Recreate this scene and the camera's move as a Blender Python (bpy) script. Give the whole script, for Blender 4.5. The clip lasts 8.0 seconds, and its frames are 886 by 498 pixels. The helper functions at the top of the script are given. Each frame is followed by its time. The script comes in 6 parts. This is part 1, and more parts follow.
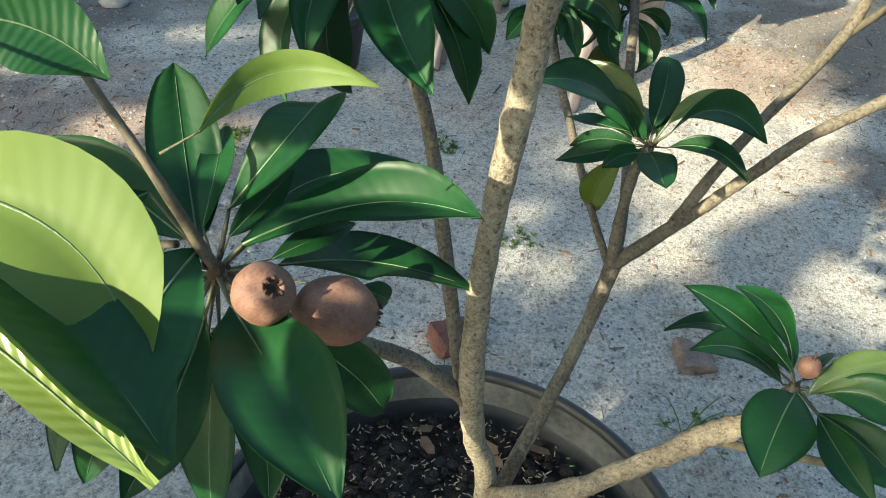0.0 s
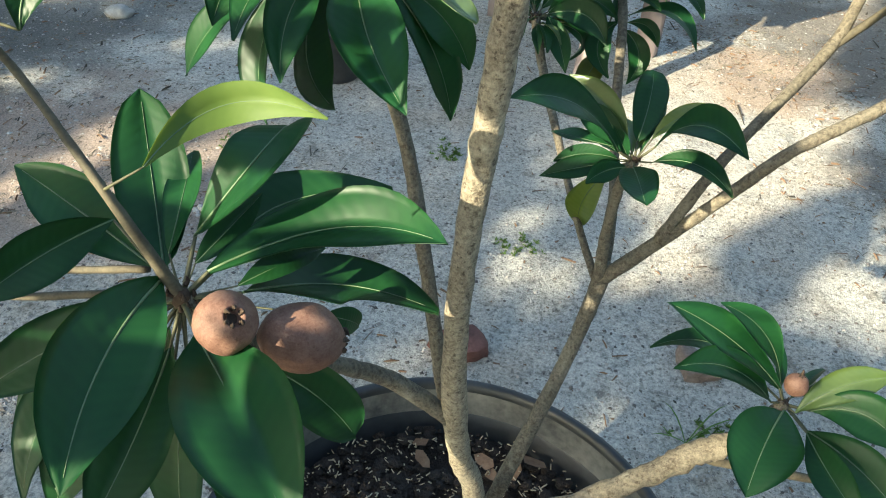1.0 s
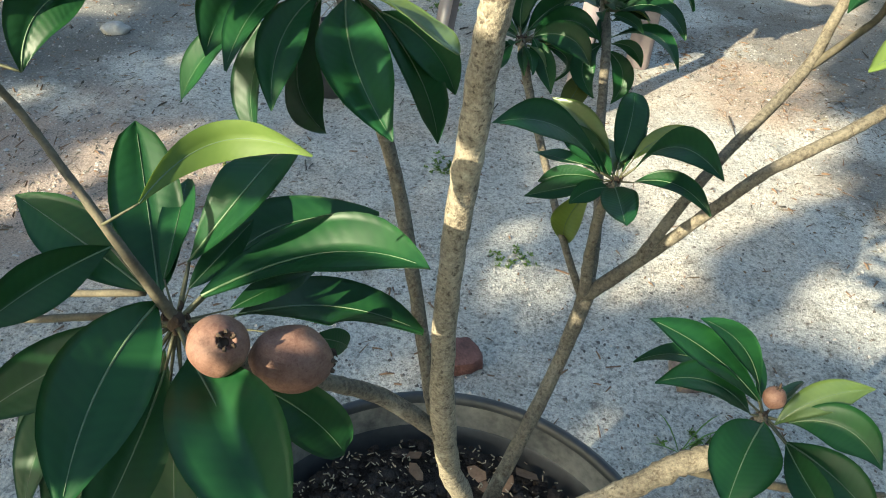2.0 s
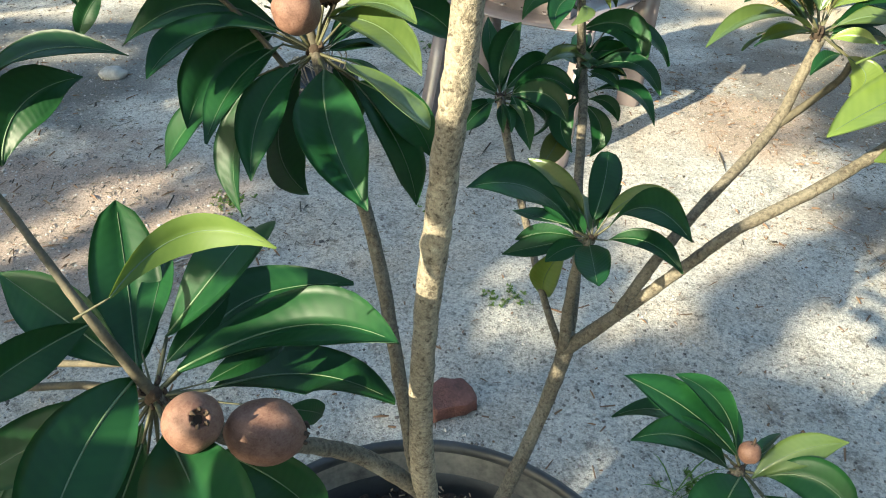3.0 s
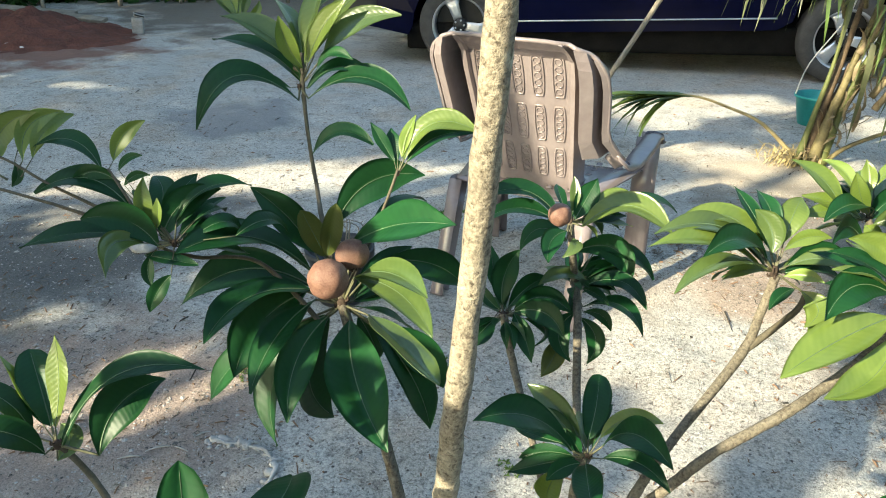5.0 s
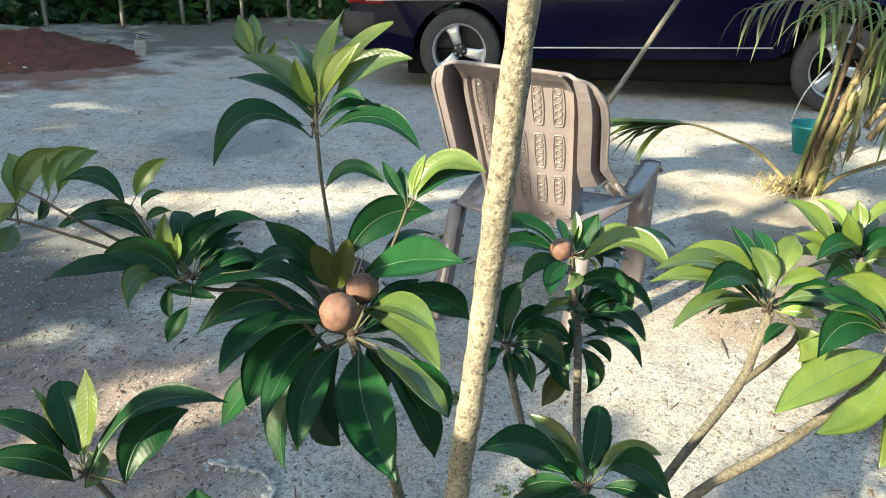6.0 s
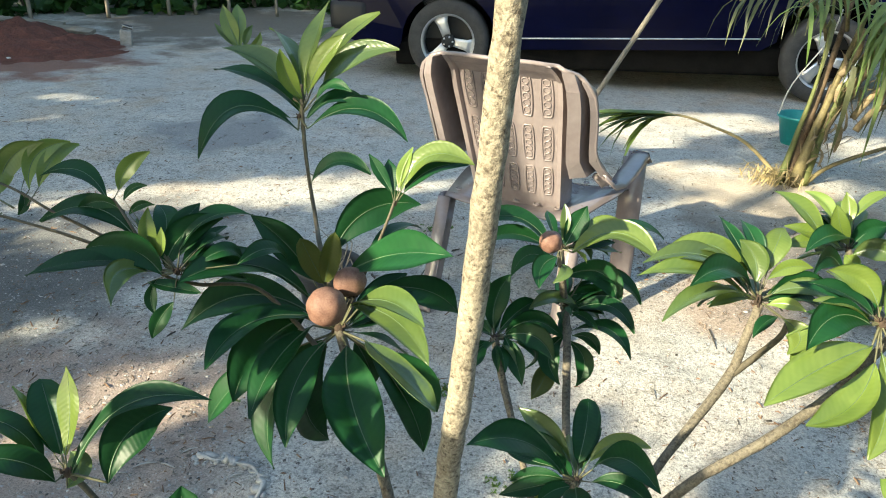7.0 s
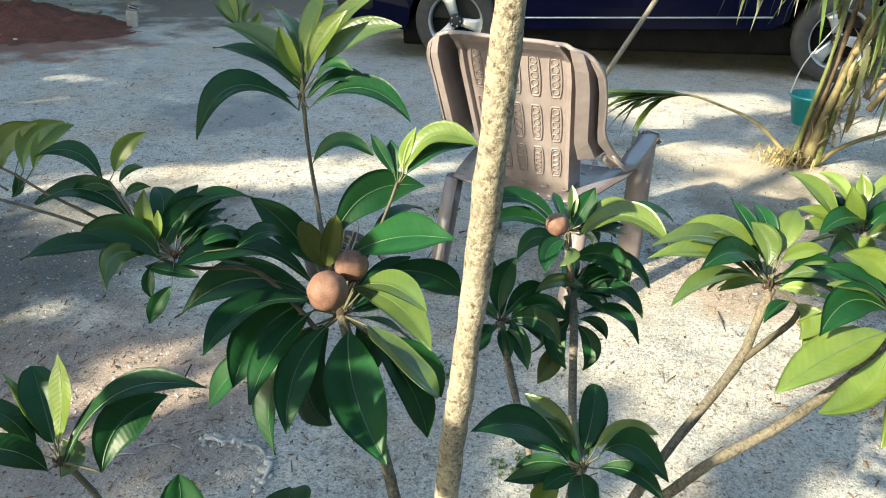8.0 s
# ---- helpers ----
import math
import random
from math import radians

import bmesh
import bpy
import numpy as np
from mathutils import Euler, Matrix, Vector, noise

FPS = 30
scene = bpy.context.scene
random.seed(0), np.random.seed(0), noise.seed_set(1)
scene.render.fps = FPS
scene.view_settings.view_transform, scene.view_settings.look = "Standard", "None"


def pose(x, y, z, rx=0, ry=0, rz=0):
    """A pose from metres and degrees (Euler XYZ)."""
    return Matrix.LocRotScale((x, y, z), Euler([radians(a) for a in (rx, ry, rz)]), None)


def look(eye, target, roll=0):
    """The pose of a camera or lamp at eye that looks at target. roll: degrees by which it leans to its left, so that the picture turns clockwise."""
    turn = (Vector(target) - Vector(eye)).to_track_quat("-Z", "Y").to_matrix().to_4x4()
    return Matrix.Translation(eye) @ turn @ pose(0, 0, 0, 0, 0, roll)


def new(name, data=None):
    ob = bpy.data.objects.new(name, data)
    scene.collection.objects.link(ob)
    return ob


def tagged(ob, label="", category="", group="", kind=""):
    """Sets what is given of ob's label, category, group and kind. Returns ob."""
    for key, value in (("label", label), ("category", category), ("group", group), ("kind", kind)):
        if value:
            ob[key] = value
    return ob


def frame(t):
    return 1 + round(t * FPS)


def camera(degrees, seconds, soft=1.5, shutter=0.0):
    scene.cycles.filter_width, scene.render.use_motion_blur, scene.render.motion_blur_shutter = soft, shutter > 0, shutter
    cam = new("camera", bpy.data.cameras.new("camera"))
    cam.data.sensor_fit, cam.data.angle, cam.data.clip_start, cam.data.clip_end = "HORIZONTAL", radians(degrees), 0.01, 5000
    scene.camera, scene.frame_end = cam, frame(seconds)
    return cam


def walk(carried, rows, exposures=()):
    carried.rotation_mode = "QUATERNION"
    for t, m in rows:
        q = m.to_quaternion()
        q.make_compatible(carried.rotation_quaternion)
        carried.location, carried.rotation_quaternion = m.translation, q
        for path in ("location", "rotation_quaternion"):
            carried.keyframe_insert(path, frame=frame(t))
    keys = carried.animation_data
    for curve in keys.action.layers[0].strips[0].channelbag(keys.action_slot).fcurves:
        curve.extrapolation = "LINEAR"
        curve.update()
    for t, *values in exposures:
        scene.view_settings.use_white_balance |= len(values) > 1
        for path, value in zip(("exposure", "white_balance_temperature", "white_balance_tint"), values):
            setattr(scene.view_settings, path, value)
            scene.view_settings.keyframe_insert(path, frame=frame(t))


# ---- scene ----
cam = camera(60.5, 8.0, soft=1.0)
PATH = [
    (0, (0.2363, 0.3119, 1.0938), (0.0409, 1.8406, -0.1810), 4.81),
    (0.5, (0.2493, 0.3216, 1.0951), (0.0428, 1.8534, -0.1742), 4.11),
    (1, (0.2522, 0.3235, 1.0992), (0.0287, 1.8539, -0.1689), 3.69),
    (1.2, (0.2521, 0.3205, 1.1028), (0.0477, 1.7003, -0.0349), 3.92),
    (2.3, (0.2622, 0.3170, 1.1170), (0.0603, 1.7154, 0.0018), 3.05),
    (2.5, (0.2640, 0.3179, 1.1206), (0.0232, 1.8759, -0.1100), 2.58),
    (3, (0.2712, 0.3214, 1.1351), (0.0409, 1.9203, -0.0440), 2.55),
    (3.5, (0.2796, 0.3227, 1.1505), (0.0526, 1.9555, 0.0181), 1.67),
    (4, (0.2829, 0.3148, 1.1778), (0.0484, 1.9934, 0.1161), 1.38),
    (4.5, (0.2847, 0.3034, 1.2099), (0.0541, 2.0474, 0.2585), 1.50),
    (5, (0.2786, 0.2888, 1.2296), (-0.0302, 2.0704, 0.3749), 0.57),
    (5.2, (0.2787, 0.2858, 1.2350), (0.0032, 1.8980, 0.4835), 0.88),
    (6.3, (0.2722, 0.2708, 1.2478), (-0.0034, 1.8971, 0.5272), 1.30),
    (6.5, (0.2731, 0.2718, 1.2463), (-0.0215, 2.0768, 0.4369), 0.80),
    (7, (0.2732, 0.2783, 1.2463), (-0.0024, 2.0803, 0.4237), 1.47),
    (7.5, (0.2731, 0.2836, 1.2435), (-0.0099, 2.0709, 0.3917), 1.44),
    (8, (0.2745, 0.2907, 1.2421), (-0.0178, 2.0689, 0.3747), 1.19),
]
walk(cam, [(t, look(eye, target, roll)) for t, eye, target, roll in PATH],
     [(0.0, 1.70, 7000, -1), (0.6, 1.84, 7000, -1), (1.2, 1.83, 7000, -1), (2.3, 1.75, 7000, -1), (2.7, 1.80, 7000, -1), (3.5, 1.84, 7000, -1), (4.6, 1.76, 7000, -1), (8.0, 1.76, 7000, -1)])

# ---- light: a low warm sun from behind on one side, open sky ----
SUN_AZ, SUN_EL = math.atan2(-0.76, -0.65), radians(27)
to_sun = Vector((math.cos(SUN_AZ) * math.cos(SUN_EL), math.sin(SUN_AZ) * math.cos(SUN_EL), math.sin(SUN_EL)))
world = bpy.data.worlds.new("sky")
scene.world = world
world.use_nodes = True
wn = world.node_tree.nodes
sky = wn.new("ShaderNodeTexSky")
sky.sky_type, sky.sun_disc = "NISHITA", False
sky.sun_elevation, sky.sun_rotation = SUN_EL, math.pi / 2 - SUN_AZ
world.node_tree.links.new(sky.outputs[0], wn["Background"].inputs[0])
wn["Background"].inputs[1].default_value = 0.144
sun_data = bpy.data.lights.new("sun", "SUN")
sun_data.energy, sun_data.angle, sun_data.color = 4.6, radians(0.55), (1.0, 0.885, 0.72)
sun = new("sun", sun_data)
sun.matrix_world = look(to_sun * 30, (0, 0, 0))


# ---- materials ----
def material(name, rough=0.6, metal=0.0, spec=0.5):
    m = bpy.data.materials.new(name)
    m.use_nodes = True
    b = m.node_tree.nodes["Principled BSDF"]
    b.inputs["Roughness"].default_value = rough
    b.inputs["Metallic"].default_value = metal
    b.inputs["Specular IOR Level"].default_value = spec
    return m, m.node_tree.nodes, m.node_tree.links, b


def ramp_of(nodes, links, value, stops):
    r = nodes.new("ShaderNodeValToRGB")
    while len(r.color_ramp.elements) < len(stops):
        r.color_ramp.elements.new(0.5)
    for e, (p, c) in zip(r.color_ramp.elements, stops):
        e.position, e.color = p, (*c, 1)
    links.new(value, r.inputs[0])
    return r.outputs[0]


def noise_of(nodes, links, coord, scale, detail=4, rough=0.6):
    n = nodes.new("ShaderNodeTexNoise")
    n.inputs["Scale"].default_value, n.inputs["Detail"].default_value = scale, detail
    n.inputs["Roughness"].default_value = rough
    links.new(coord, n.inputs["Vector"])
    return n.outputs[0]


def mixed(nodes, links, fac, a, b, blend="MIX"):
    m = nodes.new("ShaderNodeMix")
    m.data_type, m.blend_type = "RGBA", blend
    for sock, v in ((m.inputs["Factor"], fac), (m.inputs["A"], a), (m.inputs["B"], b)):
        if isinstance(v, (int, float)):
            sock.default_value = v
        elif isinstance(v, tuple):
            sock.default_value = (*v, 1)
        else:
            links.new(v, sock)
    return m.outputs["Result"]


def bump_of(nodes, links, b, height, strength, distance):
    n = nodes.new("ShaderNodeBump")
    n.inputs["Strength"].default_value, n.inputs["Distance"].default_value = strength, distance
    links.new(height, n.inputs["Height"])
    links.new(n.outputs[0], b.inputs["Normal"])


def plain(name, low, high, scale=8.0, rough=0.6, metal=0.0, bump=0.2, depth=0.002, fine=60.0, spec=0.5):
    """A surface of two tones in patches, with a finer grain over them."""
    m, nodes, links, b = material(name, rough, metal, spec)
    co = nodes.new("ShaderNodeTexCoord").outputs["Object"]
    patch = noise_of(nodes, links, co, scale, 5)
    grain = noise_of(nodes, links, co, scale * fine / 8, 3)
    col = ramp_of(nodes, links, patch, [(0.35, low), (0.68, high)])
    col = mixed(nodes, links, 0.35, col, ramp_of(nodes, links, grain, [(0.3, low), (0.7, high)]))
    links.new(col, b.inputs["Base Color"])
    bump_of(nodes, links, b, grain, bump, depth)
    return m


def leaf_material(name, low, high, glow, rough=0.33, share=0.3, spec=0.5, veins=0.2):
    """Leaf skin: a glossy coat over a blade that lets light through, with side veins across it."""
    m, nodes, links, b = material(name, rough, 0, spec)
    out = nodes["Material Output"]
    tex = nodes.new("ShaderNodeTexCoord")
    info = nodes.new("ShaderNodeObjectInfo")
    patch = noise_of(nodes, links, tex.outputs["Object"], 45, 4)
    col = ramp_of(nodes, links, patch, [(0.3, low), (0.72, high)])
    tone = nodes.new("ShaderNodeHueSaturation")
    vary = nodes.new("ShaderNodeMapRange")
    vary.inputs["To Min"].default_value, vary.inputs["To Max"].default_value = 0.75, 1.25
    links.new(info.outputs["Random"], vary.inputs[0])
    links.new(vary.outputs[0], tone.inputs["Value"])
    links.new(col, tone.inputs["Color"])
    wave = nodes.new("ShaderNodeTexWave")
    wave.wave_type, wave.bands_direction = "BANDS", "X"
    wave.inputs["Scale"].default_value, wave.inputs["Distortion"].default_value = 5.0, 1.6
    links.new(tex.outputs["UV"], wave.inputs["Vector"])
    skin = mixed(nodes, links, veins, tone.outputs[0], ramp_of(nodes, links, wave.outputs[0], [(0.0, low), (1.0, high)]))
    links.new(skin, b.inputs["Base Color"])
    bump_of(nodes, links, b, mixed(nodes, links, 0.5, wave.outputs[0], patch), veins, 0.0005)
    sheer = nodes.new("ShaderNodeBsdfTranslucent")
    links.new(mixed(nodes, links, 0.25, glow, skin), sheer.inputs["Color"])
    mix = nodes.new("ShaderNodeMixShader")
    mix.inputs[0].default_value = share
    links.new(b.outputs[0], mix.inputs[1])
    links.new(sheer.outputs[0], mix.inputs[2])
    links.new(mix.outputs[0], out.inputs["Surface"])
    return m


LEAF_TOP = leaf_material("leaf_upper_skin", (0.006, 0.043, 0.014), (0.014, 0.073, 0.020), (0.13, 0.27, 0.03), 0.43, 0.23, 0.31)
LEAF_UNDER = leaf_material("leaf_lower_skin", (0.030, 0.062, 0.022), (0.054, 0.095, 0.034), (0.15, 0.26, 0.04), 0.5)
YOUNG_TOP = leaf_material("young_leaf_skin", (0.110, 0.175, 0.032), (0.195, 0.262, 0.060), (0.42, 0.52, 0.06), 0.33, 0.32, 0.75)
YOUNG_UNDER = leaf_material("young_leaf_lower_skin", (0.16, 0.24, 0.06), (0.25, 0.33, 0.09), (0.42, 0.5, 0.1), 0.5, 0.32)
PALE_TOP = leaf_material("half_grown_leaf_skin", (0.066, 0.112, 0.032), (0.112, 0.165, 0.048), (0.28, 0.40, 0.06), 0.30, 0.30, 0.75)
OLIVE_TOP = leaf_material("ageing_leaf_skin", (0.06, 0.085, 0.022), (0.115, 0.13, 0.036), (0.26, 0.28, 0.04), 0.42, 0.35)
RIB = plain("leaf_rib", (0.07, 0.125, 0.06), (0.14, 0.20, 0.10), 80, 0.5)
STALK = plain("leaf_stalk_skin", (0.055, 0.055, 0.028), (0.14, 0.135, 0.07), 90, 0.6)
MATURE, YOUNG = (LEAF_TOP, LEAF_UNDER, RIB, STALK), (YOUNG_TOP, YOUNG_UNDER, RIB, STALK)
CLOSE_TOP = leaf_material("matt_young_leaf_skin", (0.08, 0.135, 0.028), (0.125, 0.185, 0.042), (0.25, 0.36, 0.05), 0.55, 0.28, 0.28, 0.06)
CLOSE = (CLOSE_TOP, YOUNG_UNDER, RIB, STALK)
PALE, OLIVE = (PALE_TOP, YOUNG_UNDER, RIB, STALK), (OLIVE_TOP, YOUNG_UNDER, RIB, STALK)


def bark_material(name, k):
    m, nodes, links, b = material(name, 0.85)
    co = nodes.new("ShaderNodeTexCoord").outputs["Object"]
    big = noise_of(nodes, links, co, 22, 5)
    fine = noise_of(nodes, links, co, 420, 4, 0.7)
    flat = nodes.new("ShaderNodeMapping")
    flat.inputs["Scale"].default_value = (60, 60, 190)
    links.new(co, flat.inputs["Vector"])
    ringy = noise_of(nodes, links, flat.outputs[0], 1.6, 4, 0.6)
    col = ramp_of(nodes, links, big, [(0.25, (0.04, 0.034, 0.026)), (0.5, (0.085, 0.074, 0.056)), (0.78, (0.20, 0.178, 0.138))])
    col = mixed(nodes, links, 0.45, col, ramp_of(nodes, links, fine, [(0.35, (0.035, 0.028, 0.021)), (0.65, (0.21, 0.185, 0.14))]))
    lich = noise_of(nodes, links, co, 60, 3)
    col = mixed(nodes, links, ramp_of(nodes, links, lich, [(0.62, (0, 0, 0)), (0.75, (0.5, 0.5, 0.5))]), col, (0.27, 0.255, 0.20))
    col = mixed(nodes, links, 1.0, col, (k, k * 0.985, k * 0.96), "MULTIPLY")
    pit = noise_of(nodes, links, co, 270, 4, 0.7)
    col = mixed(nodes, links, ramp_of(nodes, links, pit, [(0.34, (0.9, 0.9, 0.9)), (0.46, (0, 0, 0))]), col, (0.06, 0.044, 0.030))
    links.new(col, b.inputs["Base Color"])
    both = mixed(nodes, links, 0.5, fine, ringy)
    bump_of(nodes, links, b, mixed(nodes, links, 0.5, both, pit), 1.0, 0.003)
    return m


# one bark in two tones; the trunk's copy is brightened as if sunlit
BARK, SUNLIT_BARK = bark_material("grey_brown_bark", 1.35), bark_material("sunlit_trunk_bark", 2.6)
TWIG = plain("green_brown_twig", (0.045, 0.038, 0.026), (0.14, 0.12, 0.08), 90, 0.8, bump=0.5, depth=0.0006)


def fruit_material():
    """Scurfy russet skin with fine dark dots."""
    m, nodes, links, b = material("russet_fruit_skin", 0.62, 0, 0.3)
    co = nodes.new("ShaderNodeTexCoord").outputs["Object"]
    patch = noise_of(nodes, links, co, 130, 5)
    fine = noise_of(nodes, links, co, 900, 4, 0.7)
    dots = noise_of(nodes, links, co, 620, 2, 0.5)
    col = ramp_of(nodes, links, patch, [(0.32, (0.112, 0.050, 0.036)), (0.68, (0.228, 0.126, 0.092))])
    col = mixed(nodes, links, 0.3, col, ramp_of(nodes, links, fine, [(0.3, (0.085, 0.036, 0.025)), (0.7, (0.32, 0.20, 0.15))]))
    col = mixed(nodes, links, ramp_of(nodes, links, dots, [(0.28, (0.45, 0.45, 0.45)), (0.36, (0, 0, 0))]), col, (0.07, 0.032, 0.022))
    links.new(col, b.inputs["Base Color"])
    bump_of(nodes, links, b, fine, 0.4, 0.0005)
    return m


FRUIT = fruit_material()
CALYX = plain("dry_calyx", (0.028, 0.018, 0.012), (0.075, 0.048, 0.031), 90, 0.9)


def sand_material():
    m, nodes, links, b = material("packed_sandy_soil", 0.95, 0, 0.2)
    co = nodes.new("ShaderNodeTexCoord").outputs["Object"]
    big = noise_of(nodes, links, co, 0.55, 5)
    mid = noise_of(nodes, links, co, 5, 6, 0.65)
    fine = noise_of(nodes, links, co, 170, 5, 0.8)
    grit = nodes.new("ShaderNodeTexVoronoi")
    grit.inputs["Scale"].default_value = 190
    links.new(co, grit.inputs["Vector"])
    coarse = noise_of(nodes, links, co, 75, 4, 0.75)
    sand = ramp_of(nodes, links, fine, [(0.32, (0.25, 0.255, 0.25)), (0.44, (0.465, 0.47, 0.455)), (0.55, (0.62, 0.62, 0.59)), (0.72, (0.77, 0.765, 0.735))])
    sand = mixed(nodes, links, 1.0, sand, ramp_of(nodes, links, coarse, [(0.34, (0.50, 0.49, 0.49)), (0.50, (1.0, 0.99, 0.98)), (0.68, (1.12, 1.1, 1.08))]), "MULTIPLY")
    tone = ramp_of(nodes, links, mid, [(0.25, (0.74, 0.72, 0.70)), (0.52, (1.0, 0.985, 0.97))])
    smudge = noise_of(nodes, links, co, 16, 6, 0.7)
    tone = mixed(nodes, links, 1.0, tone, ramp_of(nodes, links, smudge, [(0.32, (0.60, 0.58, 0.56)), (0.47, (1.0, 1.0, 1.0))]), "MULTIPLY")
    stain = noise_of(nodes, links, co, 2.1, 5, 0.6)
    tone = mixed(nodes, links, 1.0, tone, ramp_of(nodes, links, stain, [(0.48, (1.0, 1.0, 1.0)), (0.66, (1.0, 0.89, 0.80))]), "MULTIPLY")
    col = mixed(nodes, links, 1.0, mixed(nodes, links, 1.0, sand, (0.99, 0.98, 0.96), "MULTIPLY"), tone, "MULTIPLY")
    humus = ramp_of(nodes, links, mixed(nodes, links, 0.5, big, mid), [(0.28, (0.6, 0.6, 0.6)), (0.40, (0, 0, 0))])
    col = mixed(nodes, links, humus, col, (0.20, 0.175, 0.15))
    grains = ramp_of(nodes, links, grit.outputs["Color"], [(0.05, (0.35, 0.33, 0.32)), (0.25, (1, 1, 1)), (0.92, (1.0, 1.0, 1.0)), (0.97, (1.08, 1.07, 1.06))])
    col = mixed(nodes, links, 0.75, col, mixed(nodes, links, 1.0, col, grains, "MULTIPLY"))
    geo = nodes.new("ShaderNodeTexCoord").outputs["Object"]
    wild = nodes.new("ShaderNodeTexNoise")
    wild.inputs["Scale"].default_value, wild.inputs["Detail"].default_value = 3.0, 6
    links.new(co, wild.inputs["Vector"])
    # blend in the earth patches, one of them with shadow in its colour
    for cx, cy, r, tint in SOIL_SHADE_PATCHES:
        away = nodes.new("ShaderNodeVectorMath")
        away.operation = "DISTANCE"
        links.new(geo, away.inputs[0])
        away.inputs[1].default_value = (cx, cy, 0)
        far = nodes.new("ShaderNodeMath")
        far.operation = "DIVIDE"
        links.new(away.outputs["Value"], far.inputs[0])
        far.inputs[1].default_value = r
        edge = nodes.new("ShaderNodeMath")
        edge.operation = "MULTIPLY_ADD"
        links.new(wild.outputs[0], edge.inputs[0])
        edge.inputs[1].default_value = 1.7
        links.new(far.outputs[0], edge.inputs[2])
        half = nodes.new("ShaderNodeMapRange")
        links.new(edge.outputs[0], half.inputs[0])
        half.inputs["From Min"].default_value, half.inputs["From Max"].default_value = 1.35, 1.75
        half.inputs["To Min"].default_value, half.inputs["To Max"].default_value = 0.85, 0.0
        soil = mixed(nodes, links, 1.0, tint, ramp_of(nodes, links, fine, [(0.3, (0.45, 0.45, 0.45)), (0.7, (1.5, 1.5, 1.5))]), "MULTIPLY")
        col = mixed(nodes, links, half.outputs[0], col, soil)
    links.new(col, b.inputs["Base Color"])
    bump_of(nodes, links, b, mixed(nodes, links, 0.5, fine, mid), 0.9, 0.014)
    return m


# patches of darker earth and painted shadow on the sand: where, how wide, colour
# (1.35, 3.15) paints dark grass together with the shadow lying over it
SOIL_SHADE_PATCHES = [(-1.7, 4.35, 0.55, (0.28, 0.275, 0.27)), (-1.45, 2.75, 0.70, (0.18, 0.175, 0.163)), (-1.60, 2.2, 0.62, (0.14, 0.135, 0.125)), (1.25, 3.95, 0.6, (0.50, 0.42, 0.33)), (-4.3, 6.1, 1.3, (0.22, 0.10, 0.07)), (1.35, 3.15, 0.85, (0.20, 0.175, 0.148)), (-3.5, 8.6, 2.2, (0.16, 0.135, 0.11)), (-1.6, 8.7, 1.8, (0.20, 0.175, 0.15)), (0.6, 9.0, 1.8, (0.18, 0.155, 0.13)), (-0.88, 1.80, 0.60, (0.36, 0.272, 0.225)), (0.9, 2.75, 0.35, (0.40, 0.31, 0.245)), (1.35, 2.2, 0.4, (0.22, 0.20, 0.18))]
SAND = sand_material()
RED_EARTH = plain("red_laterite_earth", (0.075, 0.027, 0.018), (0.20, 0.070, 0.045), 6, 0.95, bump=0.8, depth=0.02)
GREY_BRICK = plain("weathered_brick", (0.12, 0.085, 0.07), (0.27, 0.21, 0.175), 30, 0.9, bump=0.8, depth=0.003)
DARK_CAP = plain("dark_grime", (0.02, 0.02, 0.018), (0.06, 0.055, 0.05), 20, 0.9)
STONE = plain("grey_stone", (0.25, 0.235, 0.22), (0.5, 0.48, 0.45), 12, 0.9, bump=0.7, depth=0.004)
BRICK = plain("worn_brick", (0.09, 0.040, 0.032), (0.23, 0.10, 0.08), 25, 0.9, bump=0.8, depth=0.003)
POT_BLACK = plain("black_pot_plastic", (0.014, 0.016, 0.019), (0.036, 0.039, 0.043), 14, 0.45, bump=0.25, depth=0.0008)
POT_DUST = plain("dusty_pot_plastic", (0.05, 0.05, 0.048), (0.25, 0.235, 0.205), 16, 0.7, bump=0.3, depth=0.001)
SOIL = plain("dark_potting_soil", (0.012, 0.009, 0.008), (0.06, 0.042, 0.033), 45, 0.95, bump=1.0, depth=0.006)
HUSK = plain("straw_husk", (0.16, 0.115, 0.07), (0.50, 0.42, 0.30), 90, 0.85)
LITTER = plain("dead_leaf", (0.10, 0.055, 0.03), (0.26, 0.16, 0.10), 30, 0.85)
CHAIR_PLASTIC = plain("brown_chair_plastic", (0.182, 0.147, 0.145), (0.252, 0.213, 0.210), 6, 0.18, bump=0.12, depth=0.0006, spec=0.75)
CAR_PAINT = plain("dark_blue_car_paint", (0.0010, 0.0016, 0.015), (0.0018, 0.0026, 0.022), 2, 0.22, bump=0.0, spec=0.12)
# near-black that paints the deep shade below the car
UNDERCAR_SHADE = plain("undercar_shade_black", (0.006, 0.006, 0.006), (0.014, 0.013, 0.012), 10, 0.9, spec=0.05)
CAR_BLACK = plain("black_trim", (0.012, 0.012, 0.013), (0.025, 0.025, 0.026), 10, 0.6)
TYRE = plain("tyre_rubber", (0.035, 0.035, 0.036), (0.07, 0.068, 0.066), 12, 0.85, bump=0.4, depth=0.003)
ALLOY = plain("silver_alloy", (0.55, 0.55, 0.56), (0.72, 0.72, 0.73), 10, 0.35, 0.8)
TAIL_RED = plain("red_lamp_lens", (0.20, 0.008, 0.008), (0.32, 0.015, 0.012), 10, 0.2)
CLEAR = plain("tinted_car_glass", (0.012, 0.014, 0.016), (0.02, 0.022, 0.024), 4, 0.05)
